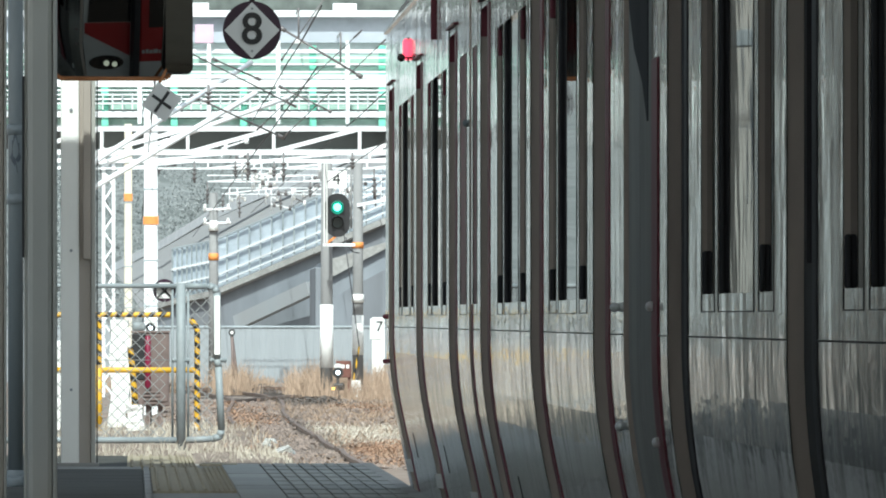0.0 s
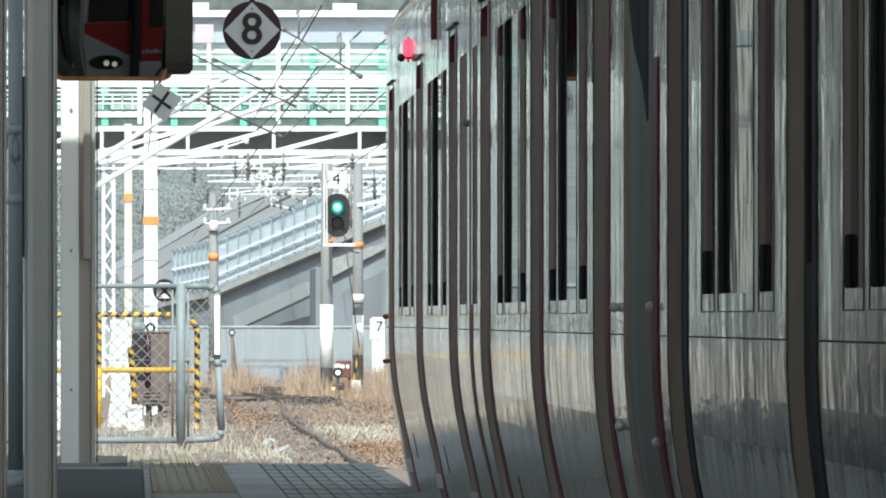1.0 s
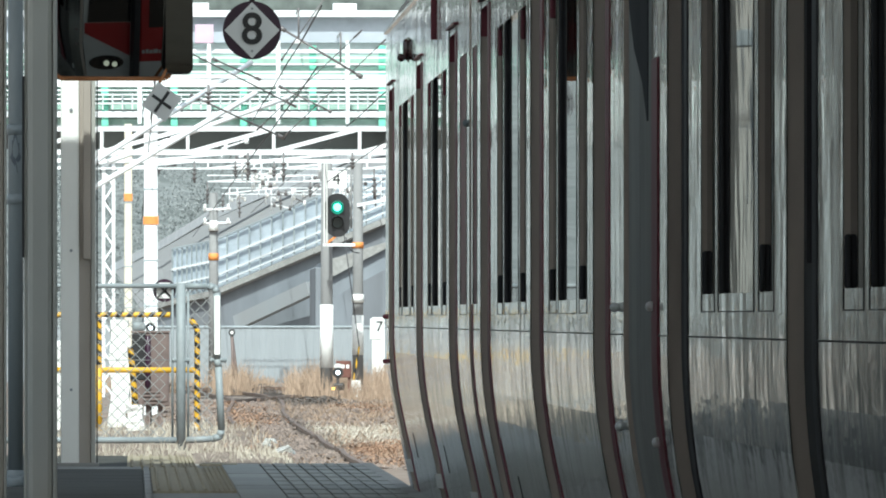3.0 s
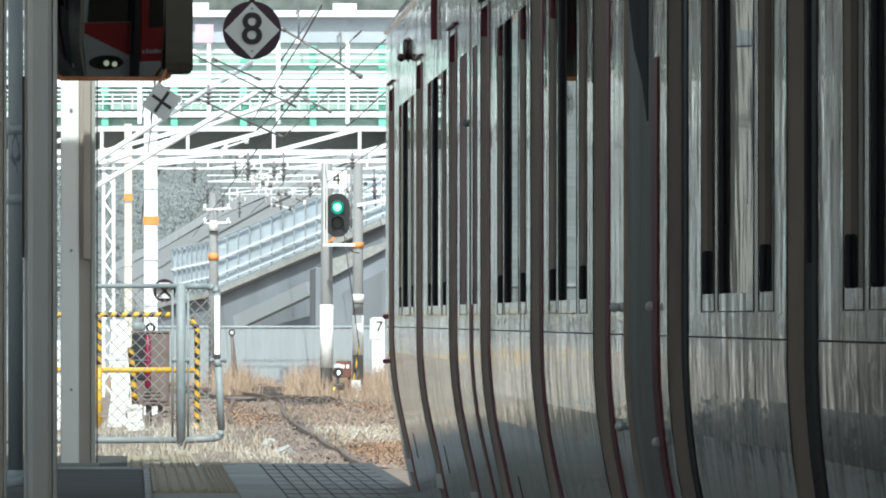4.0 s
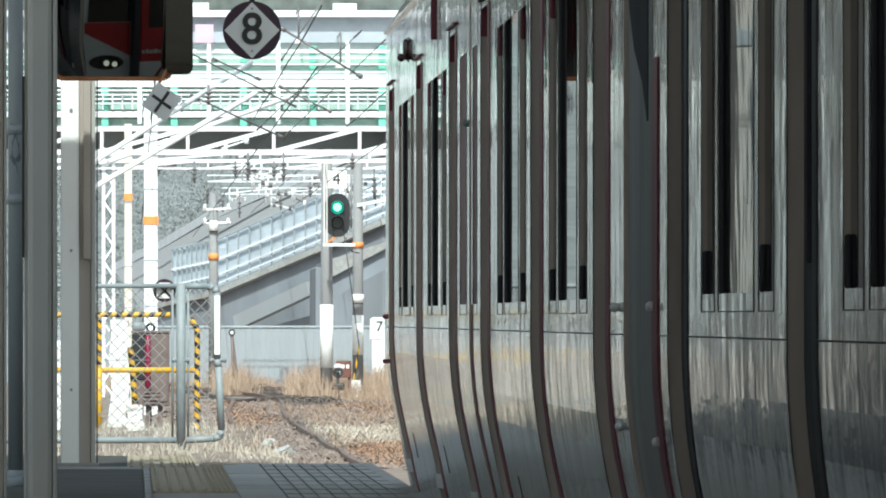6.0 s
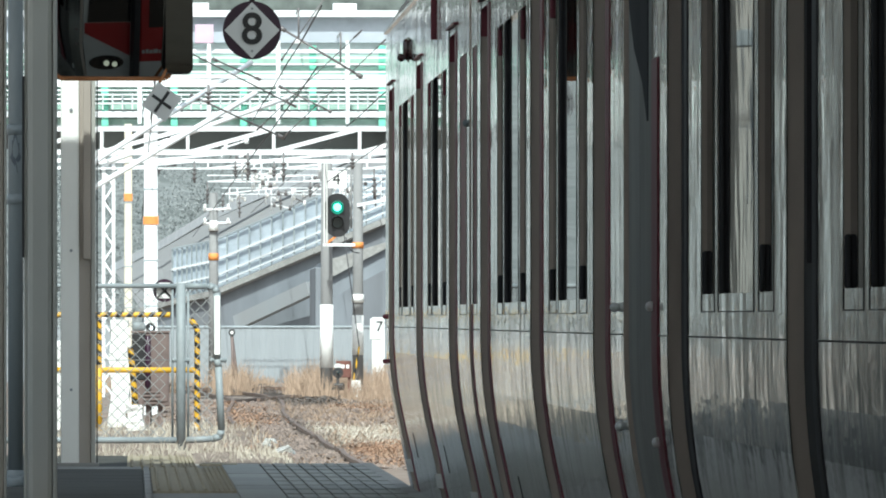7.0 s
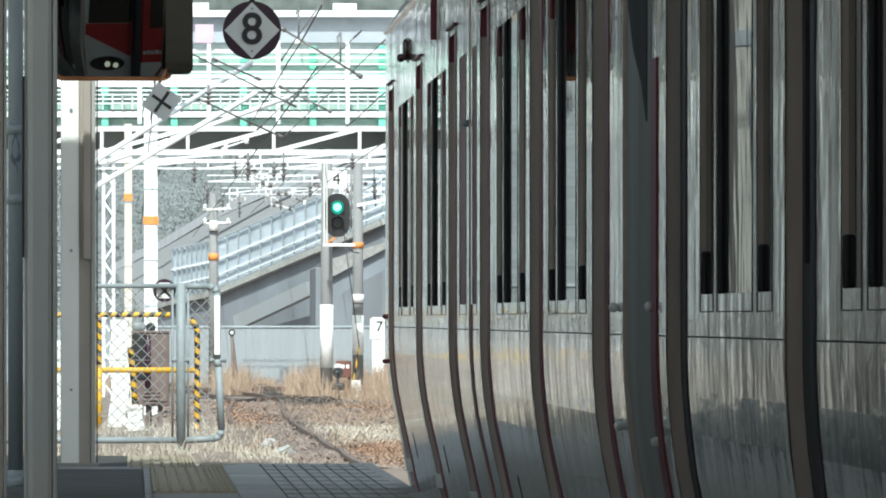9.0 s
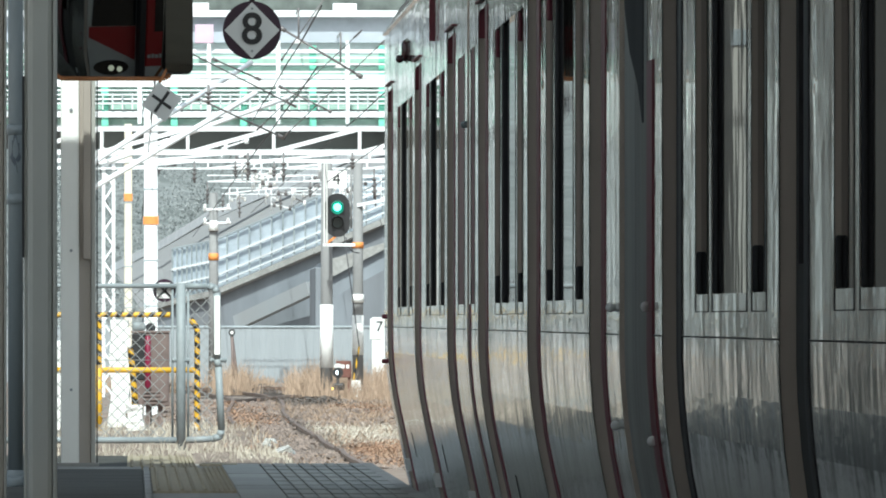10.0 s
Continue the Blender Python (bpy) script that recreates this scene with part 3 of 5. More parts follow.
def train_car(y_back, y_front, doors, windows, cab_front=False, cab_back=False, edging=True, label=""):
    """A stainless car. doors: the far edge of each; windows: (near edge, far edge)."""
    yc = (y_back + y_front) / 2
    e = empty("train_car", 2.78, yc, 0)

    for side in (-1, 1):
        bm = B()
        cuts = {y_back, y_front}
        if cab_front:
            cuts |= {y_front - 0.5, y_front - 0.32, y_front - 0.16}
        if cab_back:
            cuts |= {y_back + 0.5, y_back + 0.32, y_back + 0.16}
        for d in doors:
            cuts |= {d, d - DOOR_W}
        for a, b in windows:
            cuts |= {a, b}
        cuts = sorted(cuts)
        for a, b in zip(cuts, cuts[1:]):
            m = (a + b) / 2
            if any(d - DOOR_W < m < d for d in doors):
                slab(bm, side, a - yc, b - yc, DOOR1, 2.34)
                slab(bm, side, a - yc, b - yc, -0.35, -0.03)
            elif any(p < m < q for p, q in windows):
                slab(bm, side, a - yc, b - yc, -0.35, WIN0)
                slab(bm, side, a - yc, b - yc, WIN1, 2.34)
            else:
                slab(bm, side, a - yc, b - yc, -0.35, 2.34)
        bmesh.ops.remove_doubles(bm, verts=bm.verts, dist=1e-5)
        part("side_wall", bm, ["steel", "jamb"], e, "brushed stainless side wall, curved in at the foot")
        # panes
        for a, b in windows:
            bm = B()
            x = side * (SIDE - 0.015)
            box(bm, x - 0.002, x + 0.002, a - yc + 0.001, b - yc - 0.001, WIN0 - 0.002, WIN1 + 0.002)
            pane = part("window_pane", bm, "glass", e)
            if side < 0:
                bm = B()
                box(bm, x - 0.0135, x + 0.001, b - yc - 0.02, b - yc - 0.0005, WIN0, WIN1 if b - a > 1.5 else WIN0 + 0.10, 0.005)
                part("seal", bm, "rubber", pane, "black rubber corner seal")
                bm = B()
                box(bm, x - 0.013, x + 0.001, b - yc - 0.02, b - yc - 0.001, WIN1 - 0.10, WIN1, 0.006)
                part("seal", bm, "darkred", pane)
                bm = B()
                box(bm, -SIDE - 0.0015, -SIDE + 0.004, a - yc, b - yc, WIN0 - 0.041, WIN0 - 0.0385)
                box(bm, -SIDE - 0.0015, -SIDE + 0.004, a - yc - 0.001, a - yc + 0.004, WIN0 - 0.041, WIN0)
                box(bm, -SIDE - 0.0015, -SIDE + 0.004, b - yc - 0.004, b - yc + 0.001, WIN0 - 0.041, WIN0)
                part("window_apron", bm, "rubber", pane)
                for y in (a, b):
                    bm = B()
                    bead(bm, y - yc, WIN0, WIN1, 0.002)
                    part("frame_edge", bm, "bead", pane)
        for d in doors:
            for k in range(2):
                y1 = d - k * DOOR_W / 2 - yc
                y0 = y1 - DOOR_W / 2
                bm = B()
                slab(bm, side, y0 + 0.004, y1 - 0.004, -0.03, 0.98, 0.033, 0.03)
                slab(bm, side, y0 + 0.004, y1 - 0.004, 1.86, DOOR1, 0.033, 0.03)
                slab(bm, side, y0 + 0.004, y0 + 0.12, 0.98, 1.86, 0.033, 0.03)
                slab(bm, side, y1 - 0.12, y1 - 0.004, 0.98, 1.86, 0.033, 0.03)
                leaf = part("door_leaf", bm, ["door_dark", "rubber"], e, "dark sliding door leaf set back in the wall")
                bm = B()
                x = side * (SIDE - 0.044)
                box(bm, x - 0.003, x + 0.003, y0 + 0.118, y1 - 0.118, 0.978, 1.862)
                part("door_pane", bm, "glass", leaf)
                if k == 0 and side < 0:
                    bm = B()
                    slab(bm, side, y0 + 0.002, y0 + 0.11, -0.03, DOOR1, 0.030, 0.01, face_mat=0, end_mat=0)
                    part("edge_seal", bm, "rubber", leaf, "black rubber leading edge of the door")
            if side < 0:
                bm = B()
                bead(bm, d - yc, -0.03, DOOR1 + 0.03, 0.003)
                part("door_trim", bm, "bead", e)
                bm = B()
                slab(bm, -1, d - yc - 0.012, d - yc - 0.0005, DOOR1 - 0.10, DOOR1, 0.001, 0.03, 0, 0)
                part("jamb_head", bm, "darkred", e, "dark red head of the door jamb")
                bm = B()
                bead(bm, d - DOOR_W - yc, -0.03, DOOR1 + 0.03, 0.0035)
                part("door_trim", bm, "bead", e)
                bm = B()
                box(bm, -SIDE - 0.012, -SIDE + 0.002, d - DOOR_W - 0.05 - yc, d + 0.12 - yc, DOOR1 + 0.03, DOOR1 + 0.04, 0.003)
                part("rain_gutter", bm, "darkred", e)
                # a dark red edging runs down the near side of the doorway
                bm = B()
                if edging:
                    slab(bm, -1, d - DOOR_W - 0.17 - yc, d - DOOR_W + 0.16 - yc, -0.03, DOOR1, -0.0025, 0.012, 0, 0)
                    part("door_edging", bm, "darkred", e, "dark red edging of the doorway")
                else:
                    slab(bm, -1, d - DOOR_W - yc - 0.04, d - DOOR_W + 0.16 - yc, -0.03, DOOR1, -0.0025, 0.012, 0, 0)
                    part("door_edging", bm, "rubber", e, "black rubber edging of the doorway")
                bm = B()
                xs = -(SIDE - inset(-0.05))
                box(bm, xs - 0.05, xs + 0.03, d - DOOR_W - yc, d - yc, -0.075, -0.045, 0.004)
                part("door_sill", bm, "galv", e, "bare metal door sill")
                bm = B()
                slab(bm, -1, d - 0.10 - yc, d - 0.004 - yc, 0.09, 0.155, -0.013, 0.03, 0, 0)
                part("foot_plate", bm, "white_paint", e, "pale painted foot plate")
        # long seams on the wall
        if side < 0:
            solid = sorted([(a, b) for a, b in zip([y_back] + [d for d in sorted(doors)], [d - DOOR_W for d in sorted(doors)] + [y_front])])
            for a, b in solid:
                if b - a < 0.3:
                    continue
                bm = B()
                box(bm, -SIDE - 0.0012, -SIDE + 0.004, a - yc + 0.02, b - yc - 0.02, 0.8255, 0.8295)
                part("seam", bm, "rubber", e)
                if b - a > 4:
                    bm = B()
                    z = 0.19
                    slab(bm, -1, (a + b) / 2 - yc + 1.2, (a + b) / 2 - yc + 1.22, z, z + 0.12, -0.002, 0.01, 0, 0)
                    part("lifting_mark", bm, "rubber", e)
    # roof
    bm = B()
    top = [(-1.475, 2.34), (-1.445, 2.405), (-1.40, 2.475), (-1.27, 2.57), (-1.0, 2.68), (-0.5, 2.77), (0, 2.80)]
    outline = top + [(-x, z) for x, z in top[-2::-1]]
    prism(bm, outline, y_back - yc + 0.02, y_front - yc - (0.5 if cab_front else 0.02))
    part("roof", bm, "roof_steel", e, "dull grey curved steel roof")
    bm = B()
    box(bm, -SIDE - 0.012, -SIDE + 0.004, y_back - yc + 0.05, y_front - yc - 0.05, 2.335, 2.352, 0.003)
    part("cantrail", bm, "steel", e)
    # floor, ceiling and under-floor
    bm = B()
    box(bm, -1.32, 1.32, y_back - yc + 0.05, y_front - yc - 0.3, -0.1, 0.0)
    part("floor", bm, "inside", e)
    bm = B()
    box(bm, -1.1, 1.1, y_back - yc + 0.6, y_front - yc - 0.6, -0.75, -0.11, 0.03)
    part("underframe", bm, "rubber", e)
    for y in (y_back + 3.0, y_front - 3.4):
        if y < 22:
            continue
        for s in (-0.53, 0.53):
            for dy in (-1.05, 1.05):
                bm = B()
                rod(bm, (s - 0.06, y + dy - yc, -0.56), (s + 0.06, y + dy - yc, -0.56), 0.43, seg=24)
                part("wheel", bm, "rail", e)
    # ends
    for y, cab in ((y_back, cab_back), (y_front, cab_front)):
        if cab:
            continue
        bm = B()
        s = 1 if y == y_back else -1
        pts = [(-(SIDE - inset(z) - 0.04), z) for z in (-0.3, 0, 0.3, 0.75, 2.34)] + [((SIDE - inset(z) - 0.04), z) for z in (2.34, 0.75, 0.3, 0, -0.3)]
        prism(bm, pts, y - yc + s * 0.01, y - yc + s * 0.06)
        part("end_wall", bm, "darkred", e)
    for a, b in windows:
        if b - a > 1.5:
            for dy in (0.1, 1.0):
                bm = B()
                box(bm, -1.22, -0.45, a - yc + dy, a - yc + dy + 0.12, 0.0, 1.12, 0.03)
                part("seat", bm, "seat", e, "dark transverse seat back")
    return tagged(e, label, "train car", "coupled train cars"), yc


def bays(doors):
    w = []
    for d in doors:
        w += [(d + 0.65, d + 1.40), (d + 1.65, d + 3.60), (d + 3.82, d + 4.60)]
    return w


car_1, yc1 = train_car(59.18, 78.75, [62.9, 70.2, 77.7], [(59.65, 60.85)] + bays([62.9, 70.2]), cab_front=True,
                       label="stainless leading train car with red and white front")
car_2, yc2 = train_car(40.55, 58.78, [43.2, 50.0, 57.2], [(57.85, 58.55)] + bays([43.2, 50.0]), cab_front=False, cab_back=True,
                       label="stainless train car with three recessed doors")
car_3, yc3 = train_car(18.6, 38.75, [23.4, 30.4, 37.2], bays([23.4, 30.4]), cab_front=True, edging=False,
                       label="stainless train car coupled by its cab end")


def bellows(car, yc, y0, y1):
    bm = B()
    for k in range(5):
        a = y0 + (y1 - y0) * k / 5
        box(bm, -0.6, 0.6, a - yc + 0.01, a - yc + (y1 - y0) / 5 - 0.01, 0.0, 2.2, 0.03)
    part("gangway_bellows", bm, "rubber", car, "black rubber gangway bellows")


bellows(car_2, yc2, 58.80, 59.14)


def end_blinds():
    """The narrow windows beside the coupling are closed by dark red panels."""
    for car, yc, a, b in ((car_1, yc1, 59.65, 60.85), (car_2, yc2, 57.85, 58.55)):
        bm = B()
        slab(bm, -1, a - yc + 0.01, b - yc - 0.01, WIN0, WIN1, 0.003, 0.008, 0, 0)
        part("end_panel", bm, "darkred", car, "dark red panel in the end window")
    bm = B()
    slab(bm, -1, 58.52 - yc2, 58.78 - yc2, -0.2, WIN0, -0.0025, 0.01, 0, 0)
    part("end_edging", bm, "darkred", car_2, "dark red edging at the car's end")
    bm = B()
    slab(bm, -1, 38.29 - yc3, 38.78 - yc3, -0.1, 2.3, -0.002, 0.01, 0, 0)
    part("fall_guard", bm, "guard", car_3)
    bm = B()
    slab(bm, -1, 37.86 - yc3, 38.27 - yc3, -0.1, 1.52, -0.004, 0.012, 0, 0)
    part("end_edging", bm, "darkred", car_3, "dark red edging at the car's end")


end_blinds()


def cab_front(car, yc, y, lit):
    """The face of a cab end: white foot, red slanted band, black windscreen, lamp clusters."""
    y = y - yc
    bm = B()
    pts = [(-(SIDE - inset(z) - 0.05), z) for z in (-0.35, 0, 0.3, 0.75, 2.3)] + [(-1.2, 2.6), (0, 2.76), (1.2, 2.6)] + [((SIDE - inset(z) - 0.05), z) for z in (2.3, 0.75, 0.3, 0, -0.35)]
    prism(bm, pts, y - 0.5, y)
    nose = part("nose", bm, "train_white", car, "white painted cab front")
    for s in (-1, 1):
        bm = B()
        prism(bm, [(s * 1.40, 1.02), (s * 1.40, 0.86), (s * 0.69, 0.50), (s * 0.69, 1.02)], y, y + 0.012)
        part("red_band", bm, "red", nose)
        bm = B()
        prism(bm, [(s * 1.36, 1.03), (s * 0.69, 1.03), (s * 0.69, 2.2), (s * 1.30, 2.2)], y, y + 0.016)
        part("windscreen", bm, "windshield", nose)
        bm = B()
        prism(bm, disc_pts(s * 1.05, 0.40, 0.27, 0.11, 28), y, y + 0.02)
        lamp = part("lamp_cluster", bm, "windshield", nose, "dark oval lamp cluster")
        for dx, r in ((0.0, 0.045), (-0.13, 0.042)):
            bm = B()
            prism(bm, disc_pts(s * (1.05 + dx), 0.39 + dx * 0.15, r, n=16), y + 0.02, y + 0.03)
            part("headlamp", bm, "head_light" if lit else "dark_lens", lamp)
        bm = B()
        box(bm, s * 0.63 - 0.05, s * 0.63 + 0.05, y, y + 0.25, -0.1, 2.3, 0.02)
        part("gangway_post", bm, "rubber", nose)
    bm = B()
    box(bm, -0.55, 0.55, y, y + 0.12, -0.05, 2.2, 0.02)
    door = part("gangway_door", bm, "red", nose, "red gangway door with black window")
    bm = B()
    box(bm, -0.42, 0.42, y + 0.12, y + 0.13, 0.95, 2.0, 0.003)
    part("window_pane", bm, "windshield", door)
    bm = B()
    box(bm, -0.55, 0.55, y + 0.12, y + 0.126, -0.05, 0.42)
    part("white_panel", bm, "train_white", door)
    bm = B()
    x = -0.52
    for k, w in enumerate((0.05, 0.04, 0.05, 0.07, 0.03, 0.05, 0.04)):
        box(bm, x, x + w, y + 0.13, y + 0.134, 0.55, 0.60 + 0.012 * (k % 2))
        x += w + 0.014
    part("lettering_bar", bm, "train_white", door, "white bars of lettering")


cab_front(car_1, yc1, 78.75, True)
cab_front(car_3, yc3, 38.75, False)


def handrail(car, yc, y, z0, z1, knobs):
    """Round brackets set into the wall beside the cab end."""
    for z in knobs:
        x = -(SIDE - inset(z)) - 0.010
        bm = B()
        rod(bm, (x + 0.02, y - yc, z), (x, y - yc, z), 0.008, seg=10)
        bmesh.ops.create_uvsphere(bm, u_segments=12, v_segments=8, radius=0.0135, matrix=Matrix.Translation((x, y - yc, z)))
        part("knob", bm, "white_paint", car, "pale round bracket", smooth=True)


handrail(car_2, yc2, 41.0, 0.55, 1.5, (0.9, 0.58))
handrail(car_3, yc3, 38.15, 0.52, 1.5, (0.9, 0.56))
for z in (0.88, 0.65):
    bm = B()
    rod(bm, (-SIDE + 0.03, 78.5 - yc1, z), (-SIDE - 0.016, 78.5 - yc1, z), 0.012, seg=10)
    bmesh.ops.create_uvsphere(bm, u_segments=12, v_segments=8, radius=0.012, matrix=Matrix.Translation((-SIDE - 0.008, 78.5 - yc1, z)))
    part("knob", bm, "darkred", car_1, smooth=True)


def fall_guards():
    for car, yc, y0, y1 in ((car_2, yc2, 39.66, 40.72), (car_3, yc3, 38.60, 39.64)):
        bm = B()
        slab(bm, -1, y0 - yc, y1 - yc, -0.1, 2.34, 0.014, 0.02, 0, 0)
        g = part("fall_guard", bm, "guard", car, "flat grey fall guard plate between cab ends")
        for y in ((y1,) if car == car_2 else (y0,)):
            bm = B()
            slab(bm, -1, y - yc - 0.05, y - yc + 0.02, -0.1, 1.5 if car == car_2 else 1.52, 0.004, 0.012, 0, 0)
            part("edge_strip", bm, "rubber" if car == car_2 else "darkred", g)
    bm = B()
    pts = [(38.54, 1.37), (38.62, 1.37), (38.95, 1.47), (39.6, 1.57), (40.0, 1.69), (40.2, 1.9), (40.2, 2.2), (38.5, 2.2)]
    x = -SIDE - 0.004
    a = [bm.verts.new((x, y - yc3, z)) for y, z in pts]
    b = [bm.verts.new((x + 0.004, y - yc3, z)) for y, z in pts]
    bm.faces.new(a), bm.faces.new(b[::-1])
    for i in range(len(pts)):
        j = (i + 1) % len(pts)
        bm.faces.new((a[i], a[j], b[j], b[i]))
    part("windscreen_corner", bm, "matt_black", car_3, "dark curved corner of the cab glazing")


fall_guards()


def door_lamp():
    y = 72.33 - yc1
    bm = B()
    box(bm, -SIDE - 0.004, -SIDE + 0.003, y - 0.02, y + 0.02, 2.085, 2.205, 0.002)
    base = part("lamp_base", bm, "steel", car_1, "base plate of the door lamp")
    bm = B()
    bmesh.ops.create_uvsphere(bm, u_segments=14, v_segments=10, radius=0.02, matrix=Matrix.Translation((-SIDE - 0.034, y - 0.05, 2.106)))
    rod(bm, (-SIDE, y - 0.05, 2.106), (-SIDE - 0.03, y - 0.05, 2.106), 0.004, seg=10)
    part("pilot_bulb", bm, "lamp_off", base, "small dark red bulb", smooth=True)
    # only one half glows; a turn of the lens stands in for switching off
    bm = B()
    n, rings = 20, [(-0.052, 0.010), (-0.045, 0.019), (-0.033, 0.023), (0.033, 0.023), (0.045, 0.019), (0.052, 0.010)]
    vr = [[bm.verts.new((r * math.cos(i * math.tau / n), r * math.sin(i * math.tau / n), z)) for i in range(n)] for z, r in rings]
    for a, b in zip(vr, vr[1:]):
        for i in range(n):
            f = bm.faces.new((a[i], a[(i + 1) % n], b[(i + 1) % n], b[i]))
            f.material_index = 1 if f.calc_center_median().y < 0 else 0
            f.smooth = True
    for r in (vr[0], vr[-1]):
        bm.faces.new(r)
    lens = part("lamp_lens", bm, ["lamp_off", "lamp_on"], base, "red lens, glowing on one half so a turn darkens it")
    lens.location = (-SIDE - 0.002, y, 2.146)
    return lens


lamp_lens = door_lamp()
bm = B()
box(bm, -SIDE - 0.018, -SIDE + 0.002, 65.9 - yc1 - 0.02, 65.9 - yc1 + 0.02, 2.075, 2.36)
part("drain_strip", bm, "darkred", car_1)
bm = B()
bmesh.ops.create_uvsphere(bm, u_segments=12, v_segments=8, radius=0.015, matrix=Matrix.Translation((-SIDE - 0.008, 59.35 - yc1, 1.63)))
part("knob", bm, "galv", car_1, smooth=True)


# ---- gate, barrier and cabinet on the bank ----
def wayside_post():
    """An unseen post beside the next track, added for the pale streak the train's panes mirror."""
    e = empty("wayside_post", -1.23, 95.0, -1.05)
    bm = B()
    box(bm, -0.08, 0.0, -0.05, 0.05, 0.0, 4.6, 0.008)
    part("post", bm, "column", e)
    bm = B()
    box(bm, 0.004, 0.08, -0.045, 0.05, 0.0, 4.6, 0.008)
    part("post", bm, "column", e)
    bm = B()
    box(bm, -0.09, 0.09, -0.056, 0.06, 3.62, 3.72, 0.004)
    part("band", bm, "galv", e, "grey clamp band")
    for x in (-0.05, -0.015, 0.05):
        bm = B()
        rod(bm, (x, -0.075, 3.15), (x, -0.075, 3.22), 0.012, seg=8)
        bar(bm, (x, -0.075, 3.19), (x, -0.04, 3.19), 0.01, 0.01)
        part("hook", bm, "insulator", e)
    tagged(e, "unseen pale post with a grey band, added for its reflection", "post")


wayside_post()


def chain_link(bm, x0, x1, y, z0, z1, pitch, r):
    """Zigzag wires hooked into one another, as a chain-link mesh."""
    n = int((x1 - x0) / (pitch / 2))
    steps = int((z1 - z0) / (pitch / 2))
    for i in range(n):
        xa = x0 + i * pitch / 2
        for k in range(steps):
            a = xa if k % 2 == 0 else xa + pitch / 2
            b = xa + pitch / 2 if k % 2 == 0 else xa
            if i % 2:
                a, b = b, a
            q = r if b > a else -r
            za, zb = z0 + k * pitch / 2, z0 + (k + 1) * pitch / 2
            p = [bm.verts.new(v) for v in ((a - r, y, za + q), (a + r, y, za - q), (b + r, y, zb - q), (b - r, y, zb + q))]
            bm.faces.new(p)


def gate():
    y = 100.8
    e = empty("chain_link_gate", 0, y, 0)

    def pipe(name, a, b, r, label=""):
        bm = B()
        rod(bm, a, b, r, seg=14)
        return part(name, bm, "galv", e, label)

    pipe("post", (0.318, 0, -0.05), (0.318, 0, 1.105), 0.032, "thick galvanised gate post")
    pipe("post", (-0.95, 0, -0.05), (-0.95, 0, 1.105), 0.032)
    # the narrow leaf with rounded corners
    r = 0.021
    pipe("top_rail", (0.35, 0, 1.083), (0.50, 0, 1.083), r)
    pipe("bottom_rail", (0.35, 0, 0.066), (0.53, 0, 0.075), r)
    pts = [(0.50, 0, 1.083), (0.54, 0, 1.072), (0.556, 0, 1.04), (0.556, 0, 0.60), (0.566, 0, 0.55), (0.585, 0, 0.13), (0.572, 0, 0.09), (0.53, 0, 0.075)]
    bm = B()
    for a, b in zip(pts, pts[1:]):
        rod(bm, a, b, 0.024, seg=12)
        bmesh.ops.create_icosphere(bm, subdivisions=2, radius=0.024, matrix=Matrix.Translation(b))
    part("stile", bm, "galv", e, smooth=True)
    # the wide leaf
    pipe("top_rail", (-0.95, 0, 1.085), (0.29, 0, 1.085), r * 0.75)
    pipe("bottom_rail", (-0.95, 0, 0.066), (0.29, 0, 0.066), r)
    pipe("stile", (0.262, 0.01, 0.07), (0.262, 0.01, 1.08), 0.008)
    pipe("stile", (0.366, 0.01, 0.07), (0.366, 0.01, 1.08), 0.008)
    for x0, x1 in ((0.275, 0.365), (0.52, 0.61)):
        bm = B()
        rod(bm, (x0, -0.002, 0.595), (x1, -0.002, 0.595), 0.014, seg=8)
        bmesh.ops.create_icosphere(bm, subdivisions=1, radius=0.018, matrix=Matrix.Translation((x0, 0, 0.595)))
        bmesh.ops.create_icosphere(bm, subdivisions=1, radius=0.018, matrix=Matrix.Translation((x1, 0, 0.595)))
        part("clamp", bm, "galv", e)
    bm = B()
    box(bm, 0.538, 0.576, -0.034, -0.025, 0.63, 1.02, 0.003)
    part("reflector_strip", bm, "white_paint", e, "white strip on the gate stile")
    for x0, x1 in ((-0.93, 0.25), (0.37, 0.55)):
        bm = B()
        chain_link(bm, x0, x1, 0.012, 0.08, 1.07, 0.079, 0.0019)
        m = part("wire_mesh", bm, "wire", e, "galvanised chain-link mesh")
        m["kind"] = "stuff"
    for z in (0.595,):
        bm = B()
        rod(bm, (-0.93, 0.012, z), (0.262, 0.012, z), 0.0025, seg=6)
        part("tension_wire", bm, "wire", e)
    tagged(e, "galvanised pipe gate with chain-link mesh at the platform end", "gate")


gate()


def round_cross_sign():
    e = empty("round_sign", 0.209, 100.83, 1.055)
    bm = B()
    prism(bm, disc_pts(0, 0, 0.076, n=36), 0.0, 0.006)
    part("disc", bm, "sign_dark", e)
    bm = B()
    prism(bm, [(-0.052, -0.052), (0.052, -0.052), (0.052, 0.052), (-0.052, 0.052)], -0.004, 0.0)
    part("plate", bm, "white_paint", e, "white square panel")
    for s in (1, -1):
        bm = B()
        bar(bm, (-0.054 * s, -0.006, -0.054), (0.054 * s, -0.006, 0.054), 0.003, 0.016)
        part("cross_bar", bm, "black", e)
    bm = B()
    box(bm, -0.012, 0.012, 0.002, 0.012, -0.03, 0.05)
    part("clip", bm, "galv", e)
    tagged(e, "small round sign with white square and black cross", "sign")


round_cross_sign()


